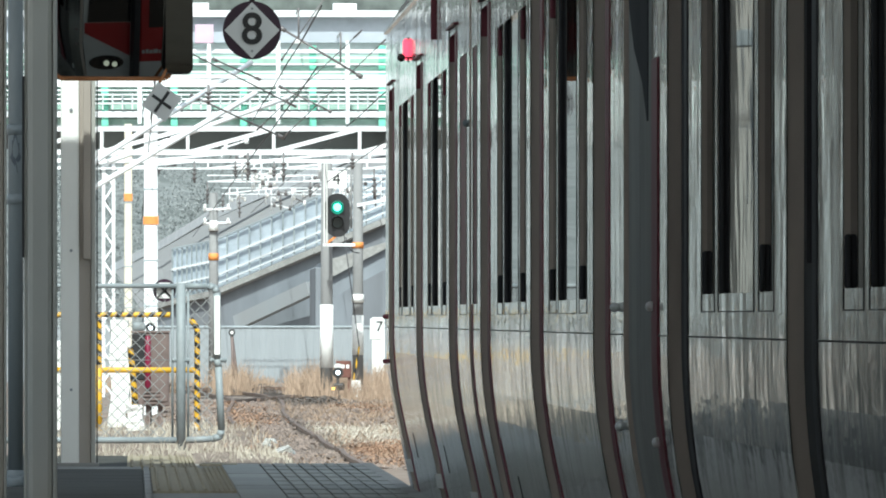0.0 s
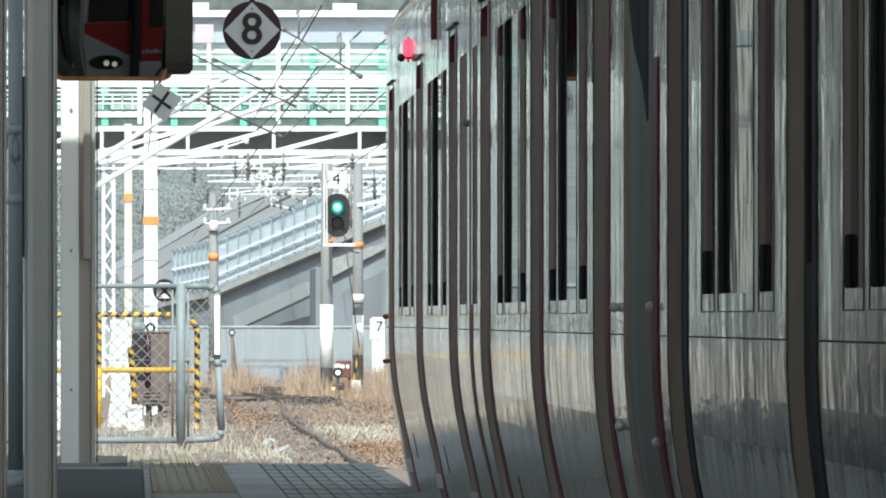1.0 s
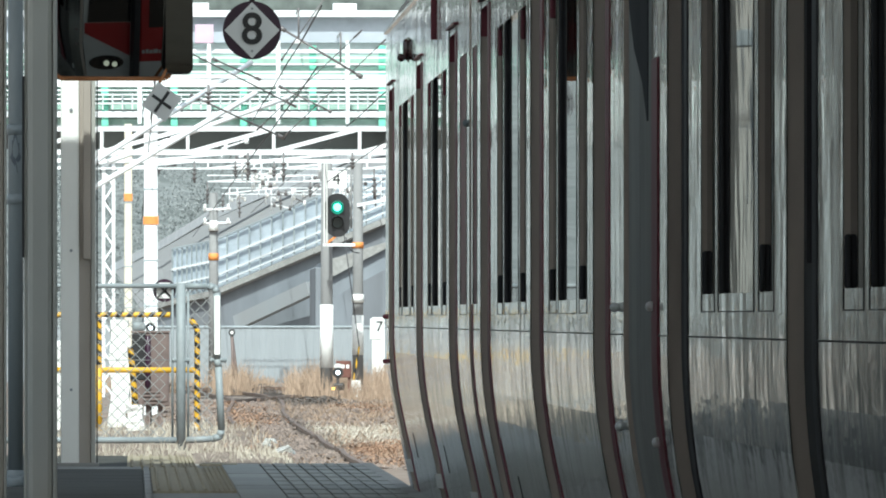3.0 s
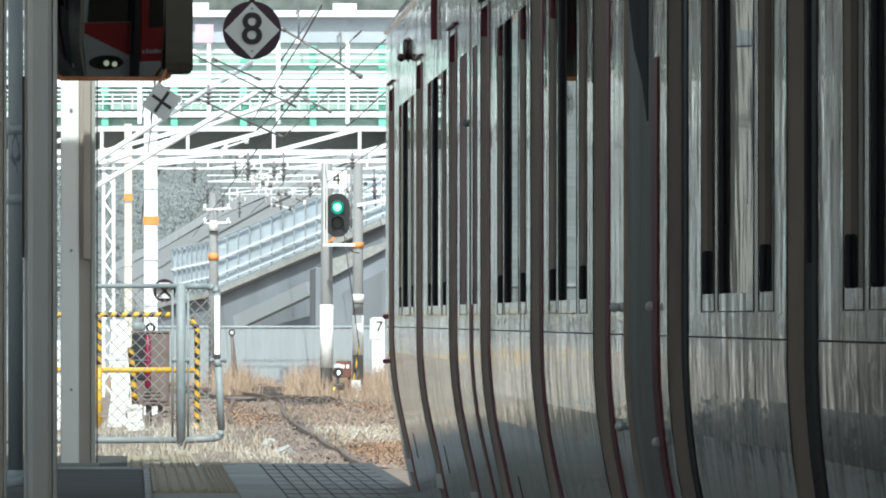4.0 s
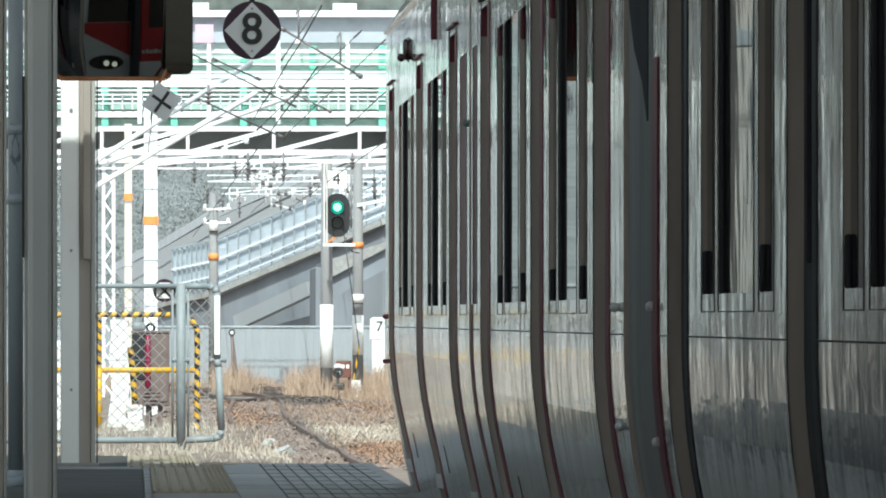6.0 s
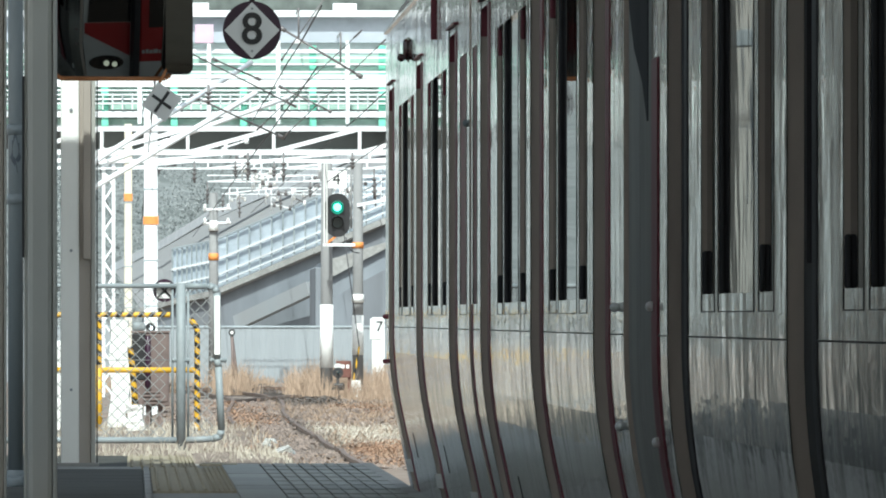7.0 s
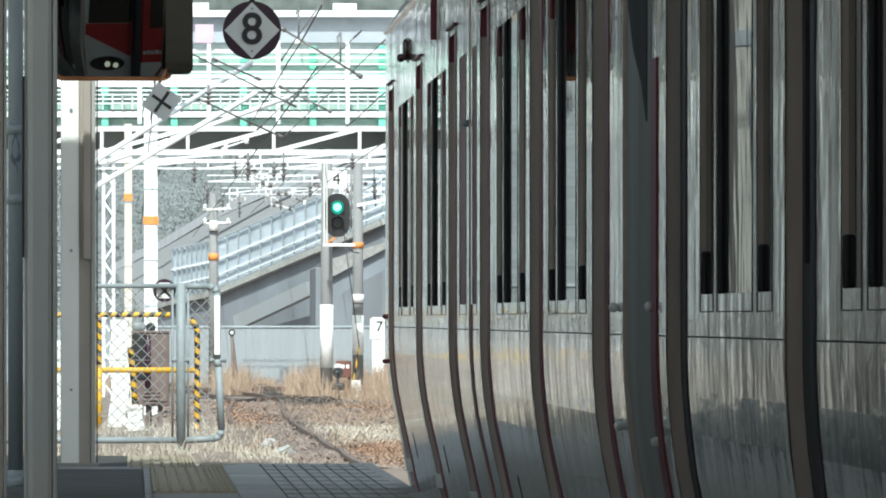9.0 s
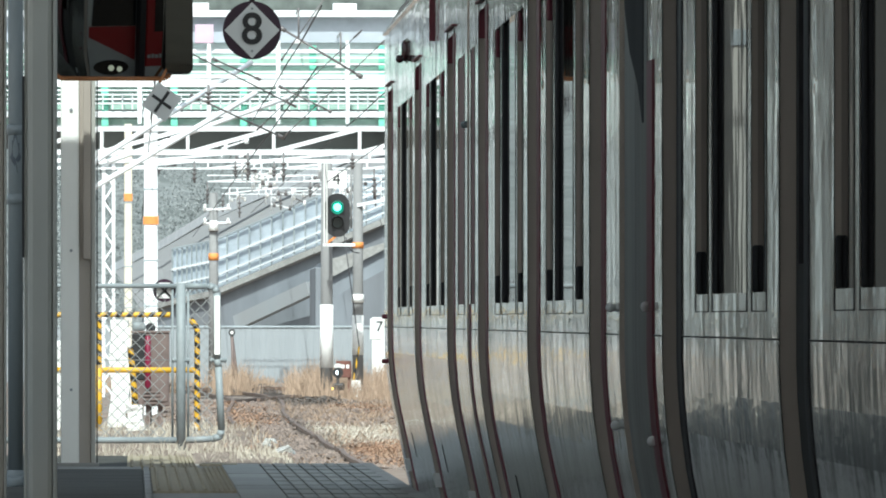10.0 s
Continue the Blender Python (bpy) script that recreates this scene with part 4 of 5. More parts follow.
def striped_rod(e, name, a, b, r, pitch=0.085):
    """A yellow pipe with black bands wound about it."""
    a, b = Vector(a), Vector(b)
    d = b - a
    bm = B()
    n = max(2, int(d.length / pitch * 2))
    seg, sub = 16, 4
    q = d.to_track_quat("Z", "Y").to_matrix().to_4x4()
    rings = n * sub
    vs = []
    for k in range(rings + 1):
        vs.append([bm.verts.new(a + (q @ Vector((r * math.cos(i * math.tau / seg), r * math.sin(i * math.tau / seg), d.length * k / rings)))) for i in range(seg)])
    for k in range(rings):
        for i in range(seg):
            f = bm.faces.new((vs[k][i], vs[k][(i + 1) % seg], vs[k + 1][(i + 1) % seg], vs[k + 1][i]))
            f.smooth = True
            f.material_index = int((k / sub + 2.0 * i / seg) % 2 < 1)
    for ring in (vs[0], vs[-1]):
        bm.faces.new(ring)
    return part(name, bm, ["yellow", "black"], e, "yellow and black striped pipe")


def guard_barrier():
    e = empty("guard_barrier", 0, 122.0, 0)
    striped_rod(e, "top_rail", (-0.62, 0, 0.90), (0.30, 0, 0.90), 0.021)
    striped_rod(e, "post", (-0.27, 0, 0.50), (-0.27, 0, 0.90), 0.023)
    bm = B()
    rod(bm, (-0.27, 0, -0.03), (-0.27, 0, 0.50), 0.026, seg=12)
    part("post", bm, "yellow", e)
    bm = B()
    rod(bm, (-0.62, 0.01, 0.458), (0.53, 0.01, 0.458), 0.022, seg=12)
    part("mid_rail", bm, "yellow", e)
    striped_rod(e, "brace", (0.46, 0, 0.87), (0.515, 0, 0.79), 0.023)
    striped_rod(e, "post", (0.515, 0, 0.79), (0.515, 0, -0.03), 0.023)
    striped_rod(e, "post", (-0.02, 0.25, 0.64), (0.04, 0.25, -0.03), 0.025)
    tagged(e, "yellow pipe barrier with black stripes on the bank", "barrier")


guard_barrier()


def relay_cabinet():
    e = empty("relay_cabinet", 0.145, 125.0, -0.03)
    bm = B()
    box(bm, -0.155, 0.155, -0.12, 0.12, 0.18, 0.78, 0.01)
    part("body", bm, "cabinet", e, "brown sheet cabinet")
    bm = B()
    box(bm, 0.0, 0.14, -0.13, -0.121, 0.22, 0.74, 0.003)
    part("door", bm, "cabinet", e)
    bm = B()
    n = 20
    vr = [[bm.verts.new((q * math.cos(i * math.tau / n), q * math.sin(i * math.tau / n), z)) for i in range(n)] for z, q in ((-0.22, 0.014), (-0.21, 0.024), (0.20, 0.024), (0.21, 0.014))]
    for a, b in zip(vr, vr[1:]):
        for i in range(n):
            f = bm.faces.new((a[i], a[(i + 1) % n], b[(i + 1) % n], b[i]))
            f.material_index = 1 if f.calc_center_median().y < 0 else 0
            f.smooth = True
    bm.faces.new(vr[0][::-1])
    bm.faces.new(vr[-1])
    tube = part("warning_tube", bm, ["sign_dark", "red_tube"], e, "upright red warning tube, lit on one half")
    tube.location = (-0.022, -0.150, 0.55)
    # the open recess's shade is put into a flat black plate
    bm = B()
    box(bm, -0.150, -0.040, -0.128, -0.1205, 0.40, 0.775, 0.003)
    part("front_panel", bm, "black", e, "black plate for the dark recess beside the tube")
    bm = B()
    box(bm, -0.150, -0.038, -0.12, 0.04, 0.798, 0.868, 0.025)
    part("cap", bm, "galv", e, "rounded grey cap")
    for k in range(4):
        bm = B()
        box(bm, -0.06, 0.08, -0.139, -0.122, 0.20 + 0.03 * k, 0.215 + 0.03 * k, 0.002)
        part("louvre", bm, "cabinet", e)
    for x in (-0.11, -0.02, 0.08):
        bm = B()
        box(bm, x - 0.02, x + 0.02, -0.08, 0.08, 0.0, 0.18, 0.004)
        part("leg", bm, "cabinet", e)
    bm = B()
    box(bm, -0.16, 0.16, -0.13, 0.13, 0.78, 0.80, 0.006)
    part("lid", bm, "cabinet", e)
    tagged(e, "brown relay cabinet with red warning tube and louvres", "cabinet")
    return tube


warning_tube = relay_cabinet()


def globe_lens(name, at, r, lit, parent, label):
    """A round lens whose front half is lit and whose back half is dark."""
    bm = B()
    bmesh.ops.create_uvsphere(bm, u_segments=24, v_segments=12, radius=r)
    for f in bm.faces:
        f.material_index = 1 if f.calc_center_median().y < 0 else 0
        f.smooth = True
    ob = part(name, bm, ["dark_lens", lit], parent, label)
    ob.location = at
    return ob


def marker_lamp(name, x, y, z, r, zg, with_amber, label):
    e = empty(name, x, y, z)
    bm = B()
    prism(bm, disc_pts(0, 0, r, n=24), -0.02, 0.05)
    head = part("head", bm, "black", e, "black lamp head")
    lens = globe_lens("lens", (0, -0.03, 0), r * 0.40, "white_light", head, "white lens globe, lit on one half")
    bm = B()
    prism(bm, disc_pts(0, r * 1.25, r * 0.75, r * 0.5, n=18), -0.01, 0.04)
    part("hood", bm, "house", head)
    bm = B()
    rod(bm, (0, 0.02, zg - z), (0, 0.02, -r), r * 0.28, seg=8)
    part("stem", bm, "black", e)
    if with_amber:
        bm = B()
        box(bm, -r * 1.0, r * 1.25, -0.04, 0.1, -r * 3.3, -r * 1.9, 0.05)
        part("motor_case", bm, "black", e, "dark point-motor case")
        amber = globe_lens("amber_lens", (-r * 0.85, -0.06, -r * 3.0), r * 0.33, "amber_light", e, "small amber lens globe")
    tagged(e, label, "signal lamp", "ground signal lamps")
    return (lens, amber) if with_amber else (lens,)


bank_lens, = marker_lamp("ground_signal", 0.147, 126.5, 0.792, 0.042, -0.03, False, "small dark signal lamp with a white light on the bank")
dwarf_lenses = marker_lamp("ground_signal", 4.80, 357.0, -0.40, 0.125, -1.05, True, "dwarf signal with white light standing in dry grass")


def rough_block(name, x, y, w, h, foot, label, material="white_paint", seed=1, lean=0.05):
    """A weathered block, wider at its foot, with uneven faces."""
    rng = random.Random(seed)
    bm = B()
    n = 9
    rows = []
    for k in range(n + 1):
        t = k / n
        ww = w / 2 + (foot if t < 0.16 else foot * 0.25 * (1 - t))
        row = []
        for dx, dy in ((-1, -1), (-0.33, -1.02), (0.33, -1.02), (1, -1), (1, 1), (-1, 1)):
            row.append(bm.verts.new((dx * ww + lean * (1 - t) + rng.uniform(-1, 1) * 0.012, dy * 0.16 + rng.uniform(-1, 1) * 0.012, h * t)))
        rows.append(row)
    for a, b in zip(rows, rows[1:]):
        for i in range(6):
            bm.faces.new((a[i], a[(i + 1) % 6], b[(i + 1) % 6], b[i]))
    bm.faces.new(rows[0]), bm.faces.new(rows[-1])
    ob = obj(name, bm, material)
    ob.location = (x, y, -0.06)
    return tagged(ob, label, "block")


rough_block("foundation_block", -0.115, 127.6, 0.15, 0.92, 0.035, "tall white-washed concrete foundation block beside the cabinet", lean=0.015)
rough_block("foundation_block", 0.01, 121.85, 0.12, 0.24, 0.05, "low broken white concrete block in dry grass", seed=5, lean=0.02)
rough_block("foundation_block", -0.62, 124.0, 0.2, 0.75, 0.02, "white concrete block behind the platform column", seed=7, lean=0.0)


def litter(x, y, s, seed):
    rng = random.Random(seed)
    bm = B()
    g = [[bm.verts.new(((i - 2) * s * 0.5 + rng.uniform(-0.2, 0.2) * s, (j - 2) * s * 3, rng.uniform(0.0, 0.9) * s * (1 if 0 < i < 4 else 0.3))) for i in range(5)] for j in range(5)]
    for j in range(4):
        for i in range(4):
            bm.faces.new((g[j][i], g[j][i + 1], g[j + 1][i + 1], g[j + 1][i]))
    bmesh.ops.solidify(bm, geom=bm.faces[:], thickness=0.01)
    ob = obj("litter", bm, "white_paint", smooth=False)
    ob.location = (x, y, ground_z(x, y) + 0.02)
    tagged(ob, "crumpled white plastic litter on the ground", "litter")


litter(1.0, 101.5, 0.075, 1)
litter(0.97, 108.0, 0.05, 2)
litter(0.93, 106.0, 0.03, 3)


# ---- tracks ----
TRACK = [(60, 2.78), (92, 2.76), (140, 2.5), (197, 2.28), (235, 2.26), (268, 2.26), (295, 2.36), (320, 2.62), (338, 2.76), (348, 2.72), (360, 2.5), (372, 2.25), (386, 1.8), (405, 1.1), (430, 0.1)]


def track_x(y):
    for (y0, a), (y1, b) in zip(TRACK, TRACK[1:]):
        if y <= y1:
            t = max(0, (y - y0)) / (y1 - y0)
            return a + (b - a) * t
    return TRACK[-1][1]


def smooth_track(y):
    return sum(track_x(y + d) for d in (-9, -6, -3, 0, 3, 6, 9)) / 7


def rails():
    e = empty("railway_track", 2.3, 200, -1.0)
    for s in (-0.535, 0.535):
        bm = B()
        prev = None
        y = 62.0
        while y < 428:
            x = smooth_track(y) + s
            z = (max(-1.0, ground_z(x, y) + 0.02) if y > 190 else -1.0) - 0.075
            ring = [bm.verts.new((x + dx - 2.3, y - 200, z + 1.0 + dz)) for dx, dz in ((-0.06, 0.0), (-0.06, 0.02), (-0.012, 0.035), (-0.012, 0.10), (-0.034, 0.115), (-0.034, 0.15), (0.034, 0.15), (0.034, 0.115), (0.012, 0.10), (0.012, 0.035), (0.06, 0.02), (0.06, 0.0))]
            if prev:
                for i in range(12):
                    bm.faces.new((prev[i], prev[(i + 1) % 12], ring[(i + 1) % 12], ring[i]))
            prev = ring
            y += 3.0
        part("rail", bm, "rail", e, "rusty steel rail")
    bm = B()
    box(bm, -1.05, 1.05, -0.12, 0.12, -0.12, 0.03, 0.01)
    first = None
    rng = random.Random(3)
    y = 192.0
    while y < 420:
        if first is None:
            first = part("sleeper", bm, "sleeper", e)
            s = first
        else:
            s = new("sleeper", first.data)
            s.parent = e
        x = smooth_track(y)
        s.matrix_basis = pose(x - 2.3, y - 200, max(-0.02, ground_z(x, y) + 0.99) - 0.05, 0, 0, rng.uniform(-2, 2))
        y += 0.9 if y < 340 else 1.4
    tagged(e, "rusty track curving through dry grass beyond the platform", "railway track")
    # long timbers and rodding of the turnout
    e = empty("turnout", 3.2, 360, -1.0)
    for k in range(11):
        bm = B()
        y = 338 + k * 4.8
        w = 1.3 + 0.07 * k
        box(bm, -1.4 + 0.01 * k, w, y - 360 - 0.11, y - 360 + 0.11, -0.1, 0.0, 0.01)
        part("long_timber", bm, "sleeper", e)
    for a, b in (((-1.2, -28, 0.02), (2.2, 22, 0.02)), ((-0.4, -20, 0.02), (3.2, 36, 0.02)), ((-1.5, 28, 0.04), (1.9, 30, 0.08))):
        bm = B()
        bar(bm, a, b, 0.08, 0.13)
        part("turnout_rail", bm, "rail", e)
    tagged(e, "dark timbered railway turnout in dry grass", "turnout")


rails()


# ---- grass ----
def grass(name, label, material, areas, seed):
    rng = random.Random(seed)
    verts, faces = [], []
    for x0, x1, y0, y1, n, h0, h1, w, lean in areas:
        clumps = [(rng.uniform(x0, x1), rng.uniform(y0, y1), rng.uniform(0.3, 1.0)) for _ in range(max(1, n // 22))]
        for _ in range(n):
            cx, cy, cs = rng.choice(clumps)
            x, y = cx + rng.gauss(0, 0.13), cy + rng.gauss(0, 1.0)
            if not (y0 - 1 < y < y1 + 1):
                continue
            z = ground_z(x, y) - 0.02
            h = rng.uniform(h0, h1) * cs
            a = rng.uniform(0, math.pi)
            dx, dy = w * math.cos(a) * 0.5, w * math.sin(a) * 0.5
            lx, ly = rng.gauss(0, lean) * h, rng.gauss(0, lean) * h
            i = len(verts)
            verts += [(x - dx, y - dy, z), (x + dx, y + dy, z), (x + dx * 0.7 + lx * 0.4, y + dy * 0.7 + ly * 0.4, z + h * 0.6), (x - dx * 0.7 + lx * 0.4, y - dy * 0.7 + ly * 0.4, z + h * 0.6), (x + lx, y + ly, z + h)]
            faces += [(i, i + 1, i + 2, i + 3), (i + 3, i + 2, i + 4)]
    me = bpy.data.meshes.new(name)
    me.from_pydata(verts, [], faces)
    me.materials.append(M[material])
    return tagged(new(name, me), label, "grass", kind="stuff")


grass("tall_grass", "tall dry tan grass along the fence", "straw",
      [(2.15, 3.0, 372, 410, 1500, 0.35, 1.05, 0.016, 0.3), (2.9, 3.9, 415, 440, 500, 0.2, 0.5, 0.02, 0.16), (3.95, 5.2, 352, 395, 2600, 0.3, 0.85, 0.016, 0.34),
       (5.0, 6.2, 345, 400, 1800, 0.2, 0.75, 0.016, 0.34), (5.6, 8.4, 390, 436, 1800, 0.5, 1.05, 0.018, 0.3), (-1.5, 2.2, 385, 436, 700, 0.4, 0.9, 0.025, 0.16),
       (4.3, 5.6, 400, 440, 800, 0.5, 1.0, 0.018, 0.3)], 11)
grass("low_grass", "low tangled straw and weeds on the track bed", "straw",
      [(2.9, 6.0, 194, 345, 9000, 0.06, 0.22, 0.02, 0.7), (1.9, 2.7, 196, 330, 2200, 0.04, 0.14, 0.02, 0.7), (0.6, 1.6, 100, 330, 2600, 0.04, 0.14, 0.015, 0.7)], 12)
grass("pale_grass", "pale bleached grass on the bank behind the gate", "straw_pale",
      [(-1.2, 0.85, 97.2, 128, 5200, 0.03, 0.16, 0.006, 0.4), (3.05, 4.6, 222, 262, 6500, 0.05, 0.2, 0.016, 0.8), (0.3, 1.25, 92, 100, 1200, 0.02, 0.09, 0.006, 0.5)], 13)


def litter_bed(name, label, material, areas, seed):
    """Flat scraps lying in drifts on the track bed."""
    rng = random.Random(seed)
    verts, faces = [], []
    for x0, x1, y0, y1, n, s0, s1 in areas:
        drifts = [(rng.uniform(x0, x1), rng.uniform(y0, y1)) for _ in range(max(3, n // 60))]
        for _ in range(n):
            cx, cy = rng.choice(drifts)
            x, y = cx + rng.gauss(0, 0.16), cy + rng.gauss(0, 3.2)
            s, a = rng.uniform(s0, s1), rng.uniform(0, math.tau)
            z = ground_z(x, y) + rng.uniform(0.03, 0.13)
            i = len(verts)
            for k in range(4):
                q = a + k * math.tau / 4
                r = s * rng.uniform(0.6, 1.1)
                verts.append((x + r * math.cos(q), y + r * math.sin(q), z + rng.uniform(-0.4, 0.4) * s))
            faces.append((i, i + 1, i + 2, i + 3))
    me = bpy.data.meshes.new(name)
    me.from_pydata(verts, [], faces)
    me.materials.append(M[material])
    return tagged(new(name, me), label, "leaf litter", kind="stuff")


litter_bed("leaf_litter", "rust-brown dead leaves drifted along the track", "leaf_litter",
           [(3.15, 4.4, 194, 222, 9000, 0.008, 0.028), (1.75, 2.6, 262, 325, 2200, 0.01, 0.035), (4.2, 5.9, 290, 330, 1500, 0.01, 0.035)], 51)
litter_bed("clinker", "dark clinker and ash round the turnout", "ash",
           [(2.0, 3.6, 380, 405, 2600, 0.015, 0.05), (3.2, 4.5, 326, 342, 2400, 0.015, 0.045), (1.5, 2.4, 195, 240, 1200, 0.008, 0.025), (2.3, 3.0, 200, 300, 1500, 0.01, 0.03)], 52)


def stones():
    rng = random.Random(21)
    base = [(1, 0, 0), (-0.9, 0.2, 0), (0, 1, 0.1), (0.1, -1, 0), (0, 0.1, 0.8), (0, 0, -0.6)]
    tri = [(0, 2, 4), (2, 1, 4), (1, 3, 4), (3, 0, 4), (2, 0, 5), (1, 2, 5), (3, 1, 5), (0, 3, 5)]
    verts, faces = [], []
    for _ in range(9000):
        y = rng.uniform(190, 350)
        x = smooth_track(y) + rng.gauss(0.3, 1.1)
        s = rng.uniform(0.02, 0.06)
        z = ground_z(x, y)
        i = len(verts)
        verts += [(x + s * (a + rng.uniform(-0.3, 0.3)), y + s * (b + rng.uniform(-0.3, 0.3)), z + s * (c + 0.3)) for a, b, c in base]
        faces += [(i + a, i + b, i + c) for a, b, c in tri]
    me = bpy.data.meshes.new("ballast")
    me.from_pydata(verts, [], faces)
    me.materials.append(M["ballast"])
    tagged(new("ballast", me), "rust-stained ballast stones round the track", "ballast", kind="stuff")


stones()


# ---- boundary fence ----
def boundary_fence():
    e = empty("boundary_fence", 0, 450, -1.05)
    x = -6.0
    bm = B()
    line = []
    for k in range(5):
        line += [(k * 0.2, 0.0), (k * 0.2 + 0.11, 0.0), (k * 0.2 + 0.13, 0.009), (k * 0.2 + 0.18, 0.009)]
    line.append((1.0, 0.0))
    v = [[bm.verts.new((x, y + d, z)) for d, z in ((0, 0), (0, 1.66), (0.008, 1.66), (0.008, 0))] for x, y in line]
    for p, q in zip(v, v[1:]):
        for i in range(4):
            bm.faces.new((p[i], p[(i + 1) % 4], q[(i + 1) % 4], q[i]))
    first = part("corrugated_sheet", bm, "fence", e, "grey corrugated fence sheet")
    for k in range(28):
        sheet = first if k == 0 else new("corrugated_sheet", first.data)
        sheet.parent = e
        sheet.location = (-10.0 + k * 1.0, 0.004 * (k % 3), -0.01 * (k % 2))
    bm = B()
    box(bm, -10, 18, -0.03, 0.05, 1.655, 1.71)
    part("top_rail", bm, "barrier_post", e)
    tagged(e, "grey corrugated metal fence behind dry grass", "fence")


boundary_fence()


# ---- poles and signal ----
def pole(x, y, r, z1, label, bands=(), white=None, taper=0.85):
    e = empty("utility_pole", x, y, -1.05)
    bm = B()
    rod(bm, (0, 0, 0), (0, 0, z1 + 1.05), r, r * taper, seg=18)
    part("shaft", bm, "pole", e, "tapered concrete shaft")
    for z, h in bands:
        bm = B()
        rod(bm, (0, 0, z + 1.05 - h / 2), (0, 0, z + 1.05 + h / 2), r * 1.02, seg=18)
        part("band", bm, "orange_band", e, "orange warning band")
    if white:
        bm = B()
        rod(bm, (0, 0, white[0] + 1.05), (0, 0, white[1] + 1.05), r * 1.03, seg=18)
        part("painted_foot", bm, "white_paint", e, "white painted foot")
    return tagged(e, label, "pole", "concrete poles")


p_a = pole(4.60, 362.0, 0.155, 4.55, "concrete signal pole with white painted foot", white=(-0.30, 1.20))
p_b = pole(5.37, 364.0, 0.135, 4.75, "concrete pole with orange band beside the signal", bands=[(2.62, 0.14)], white=(0.0, 0.95))
p_c = pole(2.33, 440.0, 0.15, 4.5, "concrete pole with an orange band", bands=[(2.65, 0.2)])
for z in (1.25,):
    bm = B()
    rod(bm, (0, -0.02, z + 1.05), (0, -0.02, z + 1.25), 0.145, seg=16)
    part("clamp", bm, "white_paint", p_b)
for z in (4.0, 3.6):
    bm = B()
    rod(bm, (-0.3, -0.1, z + 1.05), (0.5, -0.1, z + 1.08), 0.04, seg=8)
    part("cross_arm", bm, "white_steel", p_c)
    for x in (-0.25, 0.42):
        bm = B()
        rod(bm, (x, -0.1, z + 1.05), (x, -0.1, z + 1.22), 0.06, 0.03, seg=8)
        part("insulator", bm, "white_paint", p_c)
bm = B()
rod(bm, (0, -0.1, 4.45), (0, -0.1, 4.75), 0.15, 0.1, seg=12)
part("transformer", bm, "white_paint", p_c)
bm = B()
bar(bm, (0, -0.1, 4.62), (1.0, -0.6, 4.82), 0.08, 0.08)
part("cross_arm", bm, "white_steel", p_b)


def colour_signal():
    e = empty("colour_light_signal", 4.84, 361.0, 2.795)
    bm = B()
    r, h = 0.30, 1.04
    pts = [(r * math.cos(a), r + r * math.sin(a)) for a in np.linspace(math.pi, math.tau, 16)] + [(r * math.cos(a), h - r + r * math.sin(a)) for a in np.linspace(0, math.pi, 16)]
    prism(bm, pts, 0, 0.03)
    part("backboard", bm, "black", e, "black rounded backboard")
    # the glow round the lit lens is made as a dim emitting disc
    bm = B()
    prism(bm, disc_pts(0, 0.70, 0.155, n=28), -0.03, -0.002)
    part("lens_surround", bm, "green_rim", e, "green lens glass and glow round the lit core")
    for z, m in ((0.71, "green_light"), (0.34, "dark_lens")):
        bm = B()
        prism(bm, disc_pts(0, z, 0.09 if m == "green_light" else 0.12, n=28), -0.05, 0.0)
        part("lens", bm, m, e, "lit green lens" if m == "green_light" else "unlit dark lens")
        bm = B()
        n = 20
        ring = []
        for i in range(n + 1):
            a = radians(-25 + 230 * i / n)
            c, s = math.cos(a), math.sin(a)
            ring.append([bm.verts.new((q * c, y, z + q * s)) for q, y in ((0.15, 0.0), (0.15, -0.28 if 20 < -25 + 230 * i / n < 160 else -0.12), (0.14, -0.12), (0.14, 0.0))])
        for a, b in zip(ring, ring[1:]):
            for k in range(3):
                bm.faces.new((a[k], a[k + 1], b[k + 1], b[k]))
        part("hood", bm, "black", e, "black lens hood")
    bm = B()
    box(bm, -0.27, 0.22, 0.0, 0.02, 1.16, 1.57, 0.004)
    plate = part("number_plate", bm, "white_paint", e, "white plate with black figure")
    letter("numeral", "4", 0.40, pose(-0.02, -0.008, 1.365, 90, 0, 0), plate, "black")
    bm = B()
    box(bm, -0.1, 0.12, 0.05, 0.3, 0.2, 0.95, 0.02)
    part("lamp_case", bm, "black", e)
    bm = B()
    box(bm, -0.34, 0.42, -0.02, 0.1, -0.22, -0.15, 0.005)
    part("platform_bracket", bm, "white_steel", e, "white steel bracket")
    bm = B()
    bar(bm, (-0.30, 0.05, -0.19), (-0.02, 0.05, 0.03), 0.08, 0.05)
    part("brace", bm, "orange_band", e)
    for x in (-0.31, -0.25):
        bm = B()
        bar(bm, (x, -0.12, -0.22), (x, -0.12, 1.8), 0.03, 0.03)
        part("ladder_stile", bm, "house", e)
    bm = B()
    rod(bm, (0.33, 0, 0.2), (0.33, 0, 1.9), 0.025, seg=8)
    part("conduit", bm, "pole", e)
    pts = [(0.2, 0.0, 0.0), (0.26, 0, -0.22), (0.36, 0, -0.34), (0.52, 0, -0.38)]
    bm = B()
    for a, b in zip(pts, pts[1:]):
        rod(bm, a, b, 0.014, seg=6)
    part("cable_loop", bm, "cable", e)
    tagged(e, "black railway signal showing green, number 4 above", "signal")


colour_signal()


